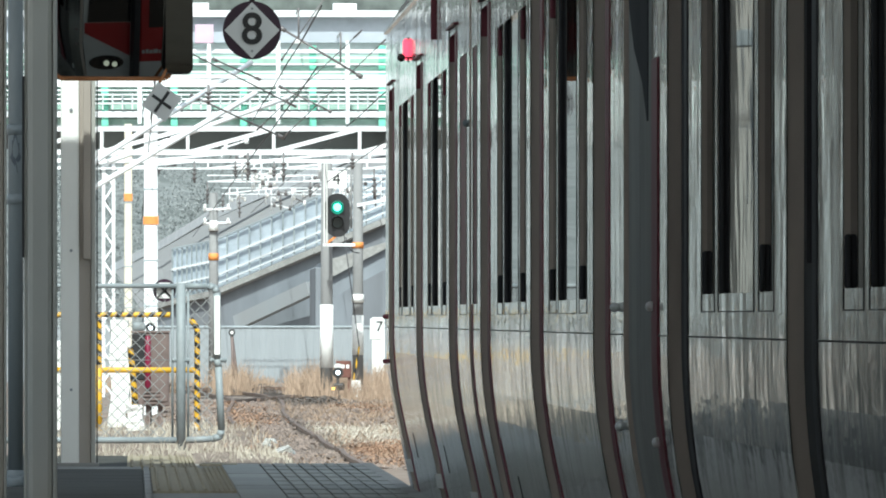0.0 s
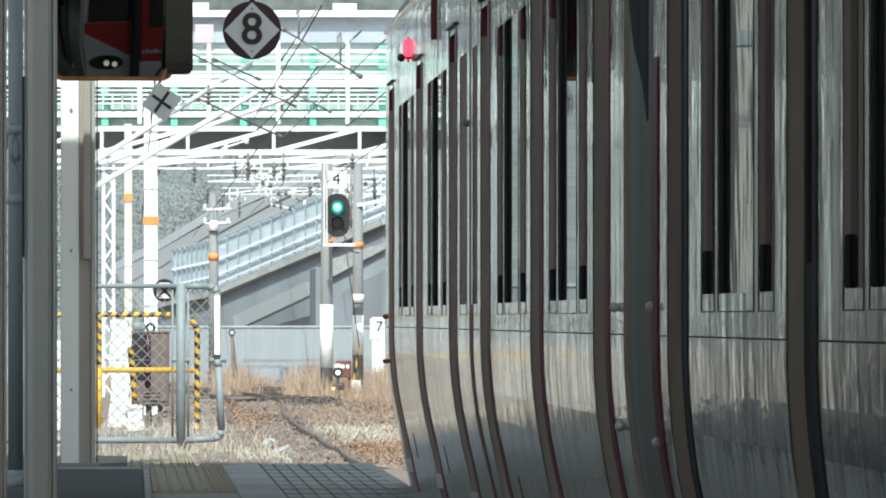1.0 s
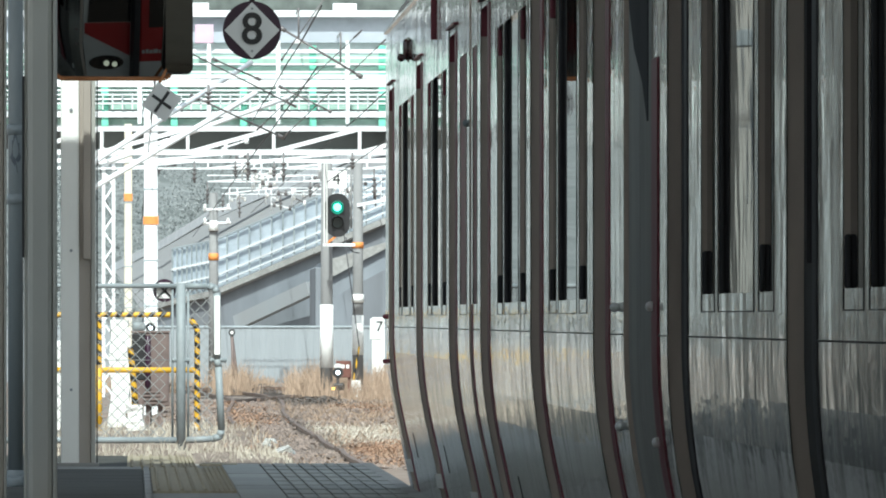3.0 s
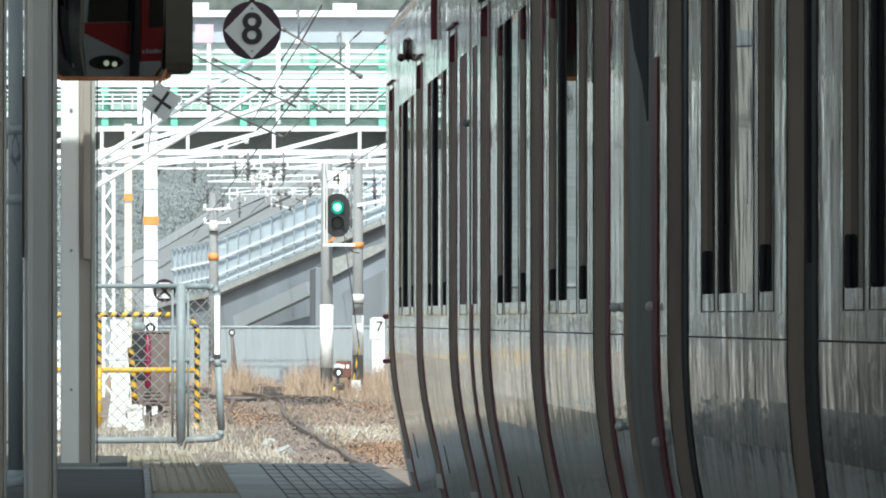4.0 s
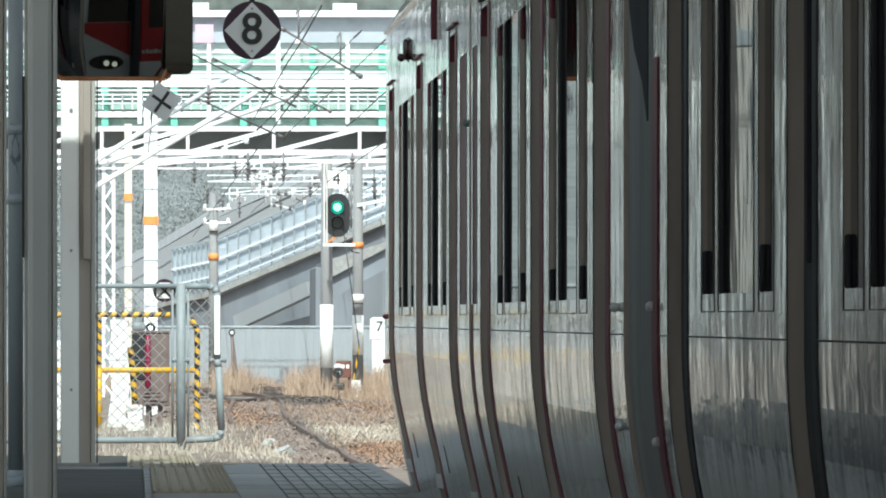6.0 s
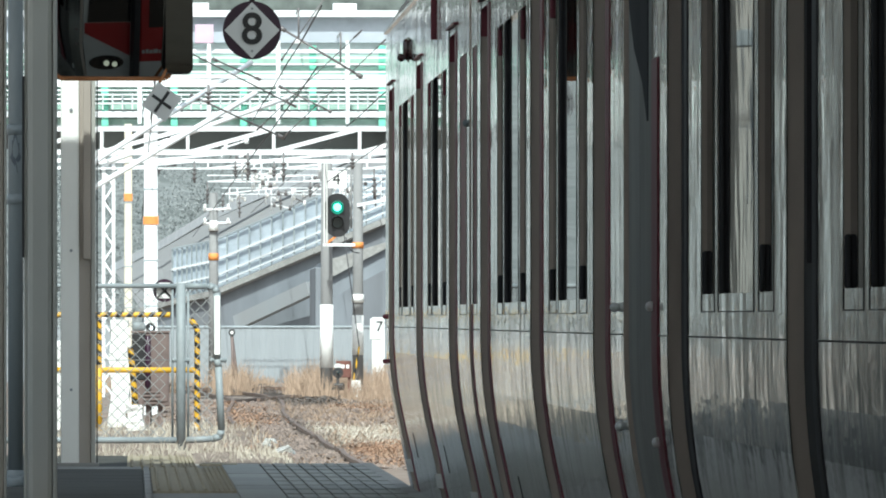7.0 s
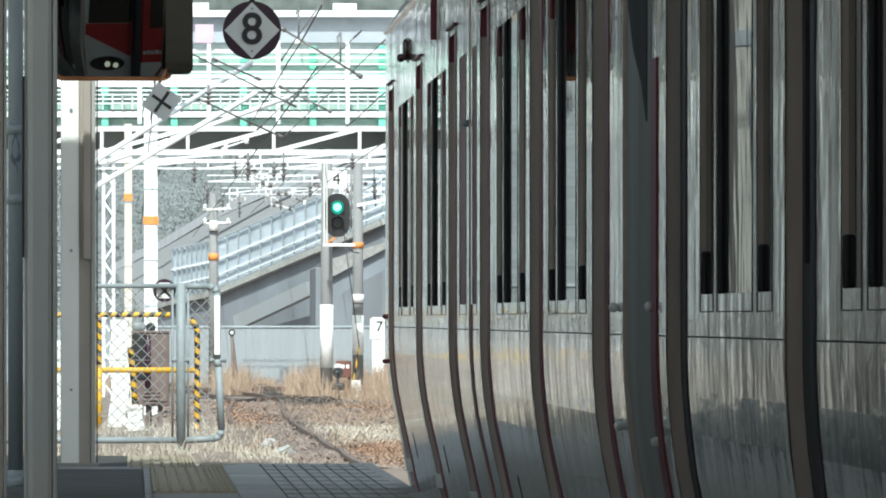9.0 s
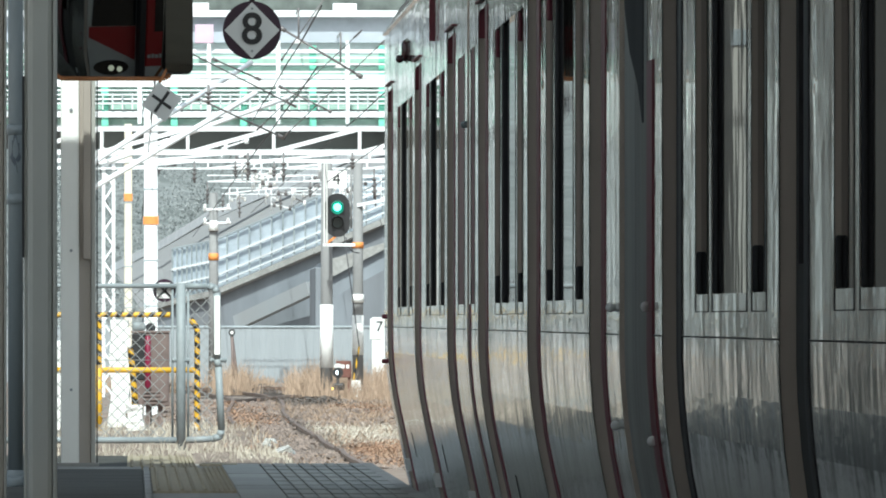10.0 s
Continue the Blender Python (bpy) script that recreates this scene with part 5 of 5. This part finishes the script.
def small_posts():
    e = empty("marker_post", 7.08, 440.0, -1.05)
    bm = B()
    box(bm, -0.18, 0.18, 0, 0.05, 0.0, 1.95, 0.01)
    part("board", bm, "white_paint", e, "white board")
    bm = B()
    box(bm, -0.24, 0.10, -0.03, -0.002, 1.32, 1.92, 0.005)
    plate = part("plate", bm, "sign_white", e, "cream plate with black figure")
    letter("numeral", "7", 0.42, pose(0.03, -0.036, 1.68, 90, 0, 0), plate, "black")
    tagged(e, "white marker board with the number 7", "marker")
    e = empty("junction_box", 5.02, 360.5, -1.05)
    bm = B()
    box(bm, -0.22, 0.14, -0.1, 0.1, 0.52, 0.92, 0.02)
    part("body", bm, "red_box", e, "rusty red box")
    for k in range(3):
        bm = B()
        box(bm, -0.20 + 0.11 * k, -0.13 + 0.11 * k, -0.115, -0.1, 0.74, 0.83, 0.004)
        part("label_plate", bm, "white_paint", e)
    for x in (-0.17, 0.09):
        bm = B()
        box(bm, x - 0.03, x + 0.03, -0.04, 0.04, 0, 0.53)
        part("leg", bm, "red_box", e)
    tagged(e, "rusty red box on legs in dry grass", "junction box")
    for x, y, h, ln in ((2.66, 402, 1.55, 0.05), (2.80, 404, 1.5, 0.18)):
        e = empty("stake", x, y, -1.05)
        bm = B()
        rod(bm, (0, 0, 0), (-ln, 0, h), 0.045, 0.04, seg=8)
        part("shaft", bm, "cabinet", e)
        if ln < 0.1:
            bm = B()
            prism(bm, disc_pts(-ln, h, 0.09, n=16), -0.06, -0.03)
            part("cap", bm, "black", e)
            bm = B()
            prism(bm, disc_pts(-ln, h, 0.045, n=12), -0.07, -0.06)
            part("reflector", bm, "white_paint", e, "white reflector")
        tagged(e, "dark rusty stake standing in tall dry grass", "stake")
    e = empty("guy_wire_guard", 5.33, 363.2, -1.05)
    striped_rod(e, "sleeve", (-0.08, 0, 0.4), (0.06, 0, 1.25), 0.022, 0.3)
    bm = B()
    rod(bm, (0.06, 0, 1.25), (-0.3, 0, 3.9), 0.012, seg=6)
    part("guy_wire", bm, "cable", e)
    bm = B()
    box(bm, -0.13, 0.1, -0.05, 0.05, 0, 0.45, 0.01)
    part("foot", bm, "white_paint", e)
    tagged(e, "guy wire with yellow and black sleeve by a pole", "guy wire")


small_posts()


# ---- overhead line gantries ----
def gantry(y, x0, x1, z0, z1, bay, chord, web, legs, label, seed=0, depth=0.5, fittings=0):
    rng = random.Random(seed)
    e = empty("line_gantry", 0, y, 0)
    for z in (z0, z1):
        for dy in (0, depth):
            bm = B()
            bar(bm, (x0, dy, z), (x1, dy, z), chord, chord)
            part("chord", bm, "white_steel", e)
    x, k = x0, 0
    while x < x1 - 0.2:
        xn = min(x1, x + bay)
        bm = B()
        a, b = ((x, 0, z0), (xn, 0, z1)) if k % 2 == 0 else ((x, 0, z0 + 0.02), (xn, 0, z1))
        bar(bm, a, b, web, web)
        part("diagonal", bm, "white_steel", e)
        bm = B()
        bar(bm, (xn, 0, z0), (xn, 0, z1), web * 0.8, web * 0.8)
        part("upright", bm, "white_steel", e)
        x, k = xn, k + 1
    for lx, w, band, lattice in legs:
        if lattice:
            for s in (-1, 1):
                bm = B()
                bar(bm, (lx + s * w / 2, 0.1, -1.05), (lx + s * w / 2, 0.1, z1 + 0.3), w * 0.32, w * 0.32)
                part("leg", bm, "white_steel", e)
            z = -1.0
            k = 0
            while z < z1:
                bm = B()
                bar(bm, (lx - w / 2 * (1 if k % 2 else -1), 0.1, z), (lx + w / 2 * (1 if k % 2 else -1), 0.1, z + w * 1.5), w * 0.2, w * 0.2)
                part("lacing", bm, "white_steel", e)
                z += w * 1.5
                k += 1
        else:
            bm = B()
            box(bm, lx - w / 2, lx + w / 2, 0, 0.2, -1.05, z1 + 0.6, 0.02)
            part("leg", bm, "white_steel" if w > 0.2 else "cream", e)
            for z in (1.1, 2.0, 3.4):
                bm = B()
                box(bm, lx - w * 0.53, lx + w * 0.53, -0.01, 0.21, z, z + 0.03)
                part("strap", bm, "barrier_post", e)
        if band:
            bm = B()
            box(bm, lx - w * 0.55, lx + w * 0.55, -0.02, 0.22, band - 0.08, band + 0.08)
            part("band", bm, "orange_band", e, "orange warning band")
    # hangers with insulators
    for k in range(3):
        x = rng.uniform(max(x0, 1.0), x1 * 0.7)
        h = rng.uniform(0.3, 0.75)
        bm = B()
        rod(bm, (x, -0.1, z0), (x, -0.1, z0 - h), 0.025, seg=6)
        hang = part("hanger", bm, "insulator", e)
        for j in range(3):
            bm = B()
            rod(bm, (x, -0.1, z0 - h * (0.35 + 0.2 * j)), (x, -0.1, z0 - h * (0.35 + 0.2 * j) - 0.05), 0.07, 0.03, seg=8)
            part("insulator", bm, "insulator", hang)
    # brackets and fittings that carry the wires
    for k in range(fittings):
        x = rng.uniform(max(x0, 0.3), min(x1, 8.0))
        z = rng.uniform(z0 - 0.45, z1 + 0.12)
        a = rng.uniform(-0.5, 0.5)
        w = rng.uniform(0.2, 0.7)
        # the fittings keep clear of the signal's number plate
        if y < 361 and 4.3 < (x + e.location.x) * 361 / y < 5.4 or y < 361 and 4.3 < (x + w + e.location.x) * 361 / y < 5.4:
            continue
        bm = B()
        bar(bm, (x, 0.2, z), (x + w, 0.2, z + a * w), 0.035, 0.035)
        arm = part("bracket", bm, "white_steel" if k % 4 else "insulator", e)
        bm = B()
        rod(bm, (x, 0.2, max(z0 - 0.5, z - 0.3)), (x, 0.2, z1), 0.02, seg=6)
        part("drop_rod", bm, "white_steel", arm)
        for t in (0.15, 0.9):
            bm = B()
            rod(bm, (x + w * t, 0.15, z + a * w * t - 0.07), (x + w * t, 0.15, z + a * w * t + 0.07), 0.05, 0.035, seg=8)
            part("insulator", bm, "white_paint" if k % 3 else "insulator", arm)
    return tagged(e, label, "gantry", "overhead line gantries")


g_near = gantry(254, -2.0, 8.0, 4.76, 4.90, 4.0, 0.055, 0.03, [], "white double beam over the tracks", 2)
gantry(300, -2.30, 9.0, 4.13, 4.60, 1.69, 0.085, 0.08, [(0.355, 0.27, 2.80, False)], "white lattice line gantry with orange banded leg", 3, fittings=5)
gantry(335, -2.0, 9.0, 4.33, 4.54, 2.4, 0.07, 0.04, [(-0.10, 0.17, 3.53, False)], "white line gantry with a slender banded leg", 4, fittings=6)
gantry(365, -2.0, 10.0, 4.46, 4.66, 1.9, 0.035, 0.04, [(-0.58, 0.24, None, True)], "white lattice line gantry over the tracks", 5, fittings=14)
gantry(410, 2.0, 11.0, 4.55, 4.72, 2.6, 0.025, 0.03, [(9.0, 0.3, None, True)], "white lattice line gantry over the tracks", 6, fittings=16)
gantry(445, 2.6, 9.0, 4.50, 4.68, 1.6, 0.02, 0.03, [], "white line gantry with many fittings", 9, fittings=18)


def tube_arms():
    """Slanting tubes and wires that carry the overhead line."""
    specs = [((2.2, 228, 5.22), (3.42, 228, 4.48), 0.018), ((1.2, 228, 4.75), (1.9, 229, 4.46), 0.014), ((2.35, 246, 4.62), (3.2, 246, 4.2), 0.014),
             ((1.0, 262, 4.7), (2.6, 264, 4.0), 0.018), ((3.6, 240, 5.4), (2.0, 244, 3.9), 0.008), ((4.2, 250, 5.5), (2.6, 262, 4.0), 0.008),
             ((2.9, 226, 5.7), (2.2, 226, 4.7), 0.01), ((0.6, 240, 5.2), (2.6, 246, 4.3), 0.012), ((-1.0, 250, 3.2), (2.0, 258, 5.2), 0.045),
             ((-1.0, 270, 3.0), (2.2, 272, 4.9), 0.05), ((-0.5, 310, 4.05), (3.2, 312, 5.4), 0.05)]
    for a, b, r in specs:
        a, b = Vector(a) - Vector((0, 254, 0)), Vector(b) - Vector((0, 254, 0))
        bm = B()
        rod(bm, a, b, r, seg=8)
        arm = part("bracing_tube" if r > 0.04 else "cantilever_tube", bm, "white_steel" if r > 0.04 else "insulator", g_near)
        if r < 0.04:
            for t in (0.0, 0.94):
                bm = B()
                rod(bm, a.lerp(b, t), a.lerp(b, t + 0.07), r * 1.9, seg=8)
                part("insulator", bm, "insulator", arm)
    rng = random.Random(9)
    for k, (x, z) in enumerate(((2.3, 4.0), (2.35, 4.75), (0.3, 4.1), (0.35, 4.8), (4.6, 4.1), (4.5, 4.9), (6.2, 4.3), (-0.8, 4.5))):
        e = empty("overhead_wire", x, 190, z)
        bm = B()
        prev = None
        for j in range(57):
            y = j * 7.0
            c = Vector((0.004 * math.sin(y / 196 * math.tau), y, 0.012 * math.cos(y / 45 * math.tau) * (0.3 if z < 4.3 else 1.0)))
            ring = [bm.verts.new(c + Vector((0.011 * math.cos(q), 0, 0.011 * math.sin(q)))) for q in (0, 1.26, 2.51, 3.77, 5.03)]
            if prev:
                for i in range(5):
                    bm.faces.new((prev[i], prev[(i + 1) % 5], ring[(i + 1) % 5], ring[i]))
            prev = ring
        part("wire", bm, "cable", e)
        tagged(e, "thin dark overhead line wire", "wire", "overhead wires")


tube_arms()


# ---- road ramp ----
def ramp():
    near = [(0.292, 480, 1.062), (1.241, 478.5, 1.349), (2.599, 477, 1.63), (5.708, 474, 2.942), (7.741, 472.7, 3.814), (9.8, 472, 4.7)]
    e = empty("road_ramp", 0, 0, 0)
    bm = B()
    for (ax, ay, az), (bx, by, bz) in zip(near, near[1:]):
        q = [bm.verts.new(p) for p in ((ax, ay, -1.2), (bx, by, -1.2), (bx, by, bz), (ax, ay, az))]
        bm.faces.new(q)
        q2 = [bm.verts.new(p) for p in ((ax, ay, az), (bx, by, bz), (bx + 0.2, by + 0.6, bz), (ax + 0.2, ay + 0.6, az))]
        bm.faces.new(q2)
    part("retaining_wall", bm, "dark_concrete", e, "stained concrete retaining wall")
    # a pale coping along the wall's top
    bm = B()
    for (ax, ay, az), (bx, by, bz) in zip(near, near[1:]):
        bar(bm, (ax, ay - 0.2, az + 0.03), (bx, by - 0.2, bz + 0.03), 0.3, 0.18)
    part("coping", bm, "concrete", e)
    # a lower sloping ledge, its lit look put into a paler colour
    bm = B()
    a, b = Vector((3.25, 475.6, 0.731)), Vector((5.51, 473.0, 1.80))
    bar(bm, a, b, 0.25, 0.45)
    part("ledge", bm, "fence", e)
    # road surface climbing away from the wall
    far = [(-1.2, 1000, 4.0), (1.4, 920, 4.9), (4.6, 840, 6.45), (7.4, 770, 7.3), (10.5, 730, 8.4), (14, 720, 9.2)]
    bm = B()
    for i in range(len(near) - 1):
        q = [bm.verts.new(p) for p in ((near[i][0], near[i][1] + 0.5, near[i][2] + 0.05), (near[i + 1][0], near[i + 1][1] + 0.5, near[i + 1][2] + 0.05), far[i + 1], far[i])]
        bm.faces.new(q)
    part("carriageway", bm, "road", e, "pale grey road surface")
    bm = B()
    for a, b in zip(far, far[1:]):
        bar(bm, Vector(a) + Vector((0, -2, 0.1)), Vector(b) + Vector((0, -2, 0.2)), 0.5, 0.5)
    part("kerb", bm, "slab", e)
    # noise barrier: posts, panels, rails
    h = 1.70
    pts = []
    for (ax, ay, az), (bx, by, bz) in zip(near[1:4], near[2:4]):
        for k in range(9):
            t = k / 9
            pts.append((ax + (bx - ax) * t, ay + (by - ay) * t, az + (bz - az) * t))
    pts.append(near[3])
    for i in range(2):
        a, b = near[3 + i], near[4 + i]
        for k in range(1, 5):
            t = k / 4
            pts.append((a[0] + (b[0] - a[0]) * t, a[1] + (b[1] - a[1]) * t, a[2] + (b[2] - a[2]) * t))
    for p, q in zip(pts, pts[1:]):
        bm = B()
        v = [bm.verts.new(c) for c in ((p[0], p[1], p[2] + 0.1), (q[0], q[1], q[2] + 0.1), (q[0], q[1], q[2] + h), (p[0], p[1], p[2] + h))]
        bm.faces.new(v)
        bmesh.ops.solidify(bm, geom=bm.faces[:], thickness=0.05)
        panel = part("barrier_panel", bm, "barrier", e, "pale blue-grey translucent looking panel")
        for f, w, m in ((1.0, 0.05, "barrier_post"), (0.62, 0.065, "slab"), (0.34, 0.05, "slab"), (0.18, 0.035, "slab")):
            bm = B()
            bar(bm, (p[0], p[1] - 0.15, p[2] + h * f), (q[0], q[1] - 0.15, q[2] + h * f), 0.06, w)
            part("rail", bm, m, panel)
        bm = B()
        bar(bm, (p[0], p[1] - 0.12, p[2]), (p[0], p[1] - 0.12, p[2] + h + 0.03), 0.045, 0.05)
        part("post", bm, "galv", panel)
    tagged(e, "grey concrete road ramp with pale noise barrier", "road ramp", kind="structure")
    # the bridge that carries on
    e = empty("road_bridge", 0, 0, 0)
    def deck(name, m, z0, z1, y0, y1, label=""):
        bm = B()
        xs = (5.62, 6.03, 7.55, 9.6)
        low = [z + z0 for z in (1.35, 1.53, 2.34, 3.4)]
        top = [t + z1 for t in (2.52, 2.68, 3.15, 3.9)]
        v = [[bm.verts.new((x, y, z)) for y, z in ((y0, a), (y1, a), (y1, b), (y0, b))] for x, a, b in zip(xs, low, top)]
        for p, q in zip(v, v[1:]):
            for i in range(4):
                bm.faces.new((p[i], p[(i + 1) % 4], q[(i + 1) % 4], q[i]))
        bm.faces.new(v[0]), bm.faces.new(v[-1])
        part(name, bm, m, e, label)

    deck("deck_beam", "dark_concrete", 0, 0, 456, 466, "grey concrete deck beam")
    deck("fascia", "concrete", 0.62, 0, 455.8, 456, "paler upper fascia")
    bm = B()
    box(bm, 5.45, 5.72, 455.5, 470, -1.2, 2.4, 0.03)
    part("pier", bm, "dark_concrete", e)
    tagged(e, "concrete bridge deck above a dark opening", "bridge")


ramp()


# ---- the overpass building and the far slope ----
def overpass():
    y = 700
    e = empty("station_overpass", 0, y, 0)
    X0, X1 = -14, 24

    def strip(name, z0, z1, d0, d1, m, label=""):
        bm = B()
        box(bm, X0, X1, d0, d1, z0, z1)
        return part(name, bm, m, e, label)

    strip("roof_sheet", 13.55, 14.72, 1, 6, "grey_roof", "grey roof sheeting")
    strip("roof_beam", 14.72, 15.02, 0.4, 2, "slab", "pale roof edge beam")
    strip("upper_roof", 15.02, 16.4, 2.2, 8, "roof_dark", "dark upper roof")
    for vx, vw in ((-3.1, 0.8), (1.9, 1.6), (9.2, 1.1), (12.6, 2.0), (15.5, 0.7)):
        bm = B()
        box(bm, vx, vx + vw, 1.9, 2.4, 15.022, 15.3 + 0.06 * vw, 0.03)
        part("roof_vent", bm, "slab", e, "pale roof vent")
    strip("eaves_beam", 13.05, 13.22, 0, 0.5, "slab")
    strip("floor_beam", 11.58, 11.83, 0, 4, "slab", "pale floor beam")
    strip("floor_beam", 10.1, 10.38, 0, 4, "slab")
    strip("floor_beam", 9.55, 9.75, 0.5, 4, "slab")
    # The shadow under the deck is painted as this strip's dark colour.
    strip("girder", 8.70, 9.55, 4, 5, "hill", "girder under the deck, its shade put into dark colour")
    strip("fascia_panel", 9.75, 10.05, 0.6, 0.9, "green", "pale green fascia")
    strip("back_wall", 9.76, 13.6, 1.5, 1.7, "slab")
    k = 0
    x = X0
    while x < X1:
        for z0, z1 in ((11.97, 12.45), (12.55, 13.0), (10.47, 10.85), (10.95, 11.5)):
            bm = B()
            box(bm, x + 0.08, x + 3.1, 0.8 + 0.3 * (k % 2), 0.95 + 0.3 * (k % 2), z0, z1)
            part("green_panel", bm, "green", e, "pale green glazed panel")
            k += 1
        bm = B()
        box(bm, x - 0.16, x + 0.16, 0.1, 0.5, 9.7, 13.4)
        part("green_post", bm, "green_post", e, "bright green post")
        bm = B()
        box(bm, x + 1.5, x + 1.68, -0.3, -0.1, 9.8, 13.6)
        part("white_post", bm, "white_steel", e)
        x += 3.18
    for z in (12.15, 12.5, 10.7, 10.9, 11.1, 11.3, 12.8):
        strip("hand_rail", z, z + 0.07, -0.2, -0.1, "white_steel")
    bm = B()
    box(bm, 2.85, 3.7, -0.35, -0.2, 13.5, 14.35, 0.02)
    part("pink_board", bm, "pink", e, "faded pink board on the overpass")
    rng = random.Random(31)
    x = X0
    while x < X1:
        bm = B()
        box(bm, x, x + 0.05, -0.2, -0.12, 10.45, 11.2)
        part("baluster", bm, "white_steel", e)
        x += 0.45
    for x in (-12, -4.2, 16, 23):
        bm = B()
        box(bm, x - 0.3, x + 0.3, 1.5, 2.5, -1.2, 9.6)
        part("pier", bm, "house", e)
    tagged(e, "pale station overpass with green panels and grey roof", "overpass")
    for x, z in ((-1.0, 13.9), (7.5, 13.3), (9.4, 12.2)):
        e2 = empty("hanging_lamp", x, 690, z)
        bm = B()
        rod(bm, (0, 0, 0), (0, 0, 0.25), 0.32, 0.1, seg=14)
        part("shade", bm, "white_paint", e2)
        bm = B()
        rod(bm, (0, 0, 0.25), (0, 0, 1.6), 0.05, seg=6)
        part("stem", bm, "insulator", e2)
        bm = B()
        bar(bm, (0, 0, 1.6), (0, 12, 1.6), 0.06, 0.06)
        part("arm", bm, "insulator", e2)
        tagged(e2, "white lamp with a conical shade on the overpass", "lamp", "overpass lamps")


overpass()


def far_slope():
    bm = B()
    xs, ys = np.linspace(-160, 220, 77), np.linspace(980, 1700, 37)

    def hz(x, y):
        return 0.2 + 34 * smooth_step(960, 1650, y) + 2.2 * noise.noise((x * 0.05, y * 0.03, 5)) + 1.1 * noise.noise((x * 0.17, y * 0.09, 9))

    g = [[bm.verts.new((x, y, hz(x, y))) for x in xs] for y in ys]
    for a, b in zip(g, g[1:]):
        for i in range(len(xs) - 1):
            bm.faces.new((a[i], a[i + 1], b[i + 1], b[i]))
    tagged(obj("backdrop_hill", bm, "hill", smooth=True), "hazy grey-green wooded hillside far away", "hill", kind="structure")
    rng = random.Random(41)
    verts, faces = [], []
    for _ in range(2600):
        y = rng.uniform(985, 1640)
        x = rng.uniform(-12, 42) * y / 1000
        z = hz(x, y)
        s = rng.uniform(0.8, 2.4)
        for _ in range(55):
            c = Vector((x + rng.gauss(0, s * 0.5), y + rng.gauss(0, s * 0.5), z + abs(rng.gauss(0.7 * s, 0.5 * s))))
            q = Euler((rng.uniform(0, 6.3), rng.uniform(0, 6.3), rng.uniform(0, 6.3))).to_matrix()
            r = rng.uniform(0.05, 0.12)
            i = len(verts)
            verts += [tuple(c + q @ Vector(v)) for v in ((-r, -r * 0.6, 0), (r, -r * 0.6, 0.1), (r * 0.8, r * 0.7, 0), (-r * 0.7, r * 0.6, 0.15))]
            faces.append((i, i + 1, i + 2, i + 3))
    me = bpy.data.meshes.new("woodland")
    me.from_pydata(verts, [], faces)
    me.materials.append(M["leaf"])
    tagged(new("woodland", me), "grey-green bushes and trees on the hillside, paled for haze", "woodland", kind="stuff")
    for _ in range(8):
        y = rng.uniform(1330, 1450)
        x = rng.uniform(-2, 24) * y / 1000
        z = hz(x, y) - 0.3
        w, d, h = rng.uniform(1.5, 3.6), rng.uniform(2, 5), rng.uniform(0.8, 2.2)
        e = empty("hillside_house", x, y, z)
        e.rotation_euler[2] = rng.uniform(-0.5, 0.5)
        bm = B()
        box(bm, -w / 2, w / 2, -d / 2, d / 2, -0.5, h)
        part("wall", bm, "house", e)
        bm = B()
        prism(bm, [(-w / 2 - 0.2, h), (w / 2 + 0.2, h), (0, h + 0.7)], -d / 2 - 0.2, d / 2 + 0.2)
        part("roof", bm, "grey_roof" if rng.random() < 0.6 else "slab", e)
        for k in range(3):
            bm = B()
            box(bm, -w * 0.4 + k * w * 0.3, -w * 0.25 + k * w * 0.3, -d / 2 - 0.04, -d / 2 + 0.05, h * 0.4, h * 0.75)
            part("window", bm, "grey_roof", e)
        tagged(e, "small pale house with pitched roof on the hillside", "house", "hillside houses")


far_slope()


def motions():
    """The train draws away after 8.3 s; turning the half-glowing lens imitates the door lamp switching off at 1.85 s.
    """
    for car in (car_1, car_2, car_3):
        x, y, z = car.matrix_basis.translation
        walk(car, [(t, pose(x, y + s, z)) for t, s in ((0.0, 0.0), (7.5, 0.0), (8.2, 0.003), (8.6, 0.025), (9.0, 0.075), (9.5, 0.185), (10.0, 0.360))])
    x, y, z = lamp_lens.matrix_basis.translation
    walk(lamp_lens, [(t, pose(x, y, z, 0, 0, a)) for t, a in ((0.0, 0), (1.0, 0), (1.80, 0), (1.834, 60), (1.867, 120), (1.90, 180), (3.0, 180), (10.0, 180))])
    # turning half-lit lenses imitates the dwarf signal's fade after 3 s and return at the end
    for lens in dwarf_lenses:
        x, y, z = lens.matrix_basis.translation
        walk(lens, [(t, pose(x, y, z, 0, 0, a)) for t, a in ((0.0, 0), (2.7, 0), (4.0, 75), (5.0, 112), (5.6, 140), (7.0, 180), (9.0, 190), (9.5, 240), (10.0, 265))])
    # the bank lamp's fade is made by turning its half-lit globe
    x, y, z = bank_lens.matrix_basis.translation
    walk(bank_lens, [(t, pose(x, y, z, 0, 0, a)) for t, a in ((0.0, 0), (5.7, 0), (7.0, 75), (7.5, 100), (8.0, 130), (8.8, 175), (10.0, 180))])
    # turning the half-lit tube imitates its dark half second in every two
    rows, a = [(0.0, 0), (0.3, 0)], 0
    for k in range(5):
        for t in (0.55 + 2.05 * k, 1.05 + 2.05 * k):
            rows += [(t - 0.045, a), (t - 0.015, a + 60), (t + 0.015, a + 120), (t + 0.045, a + 180)]
            a += 180
    rows.append((10.0, a))
    x, y, z = warning_tube.matrix_basis.translation
    walk(warning_tube, [(t, pose(x, y, z, 0, 0, r)) for t, r in rows])


motions()
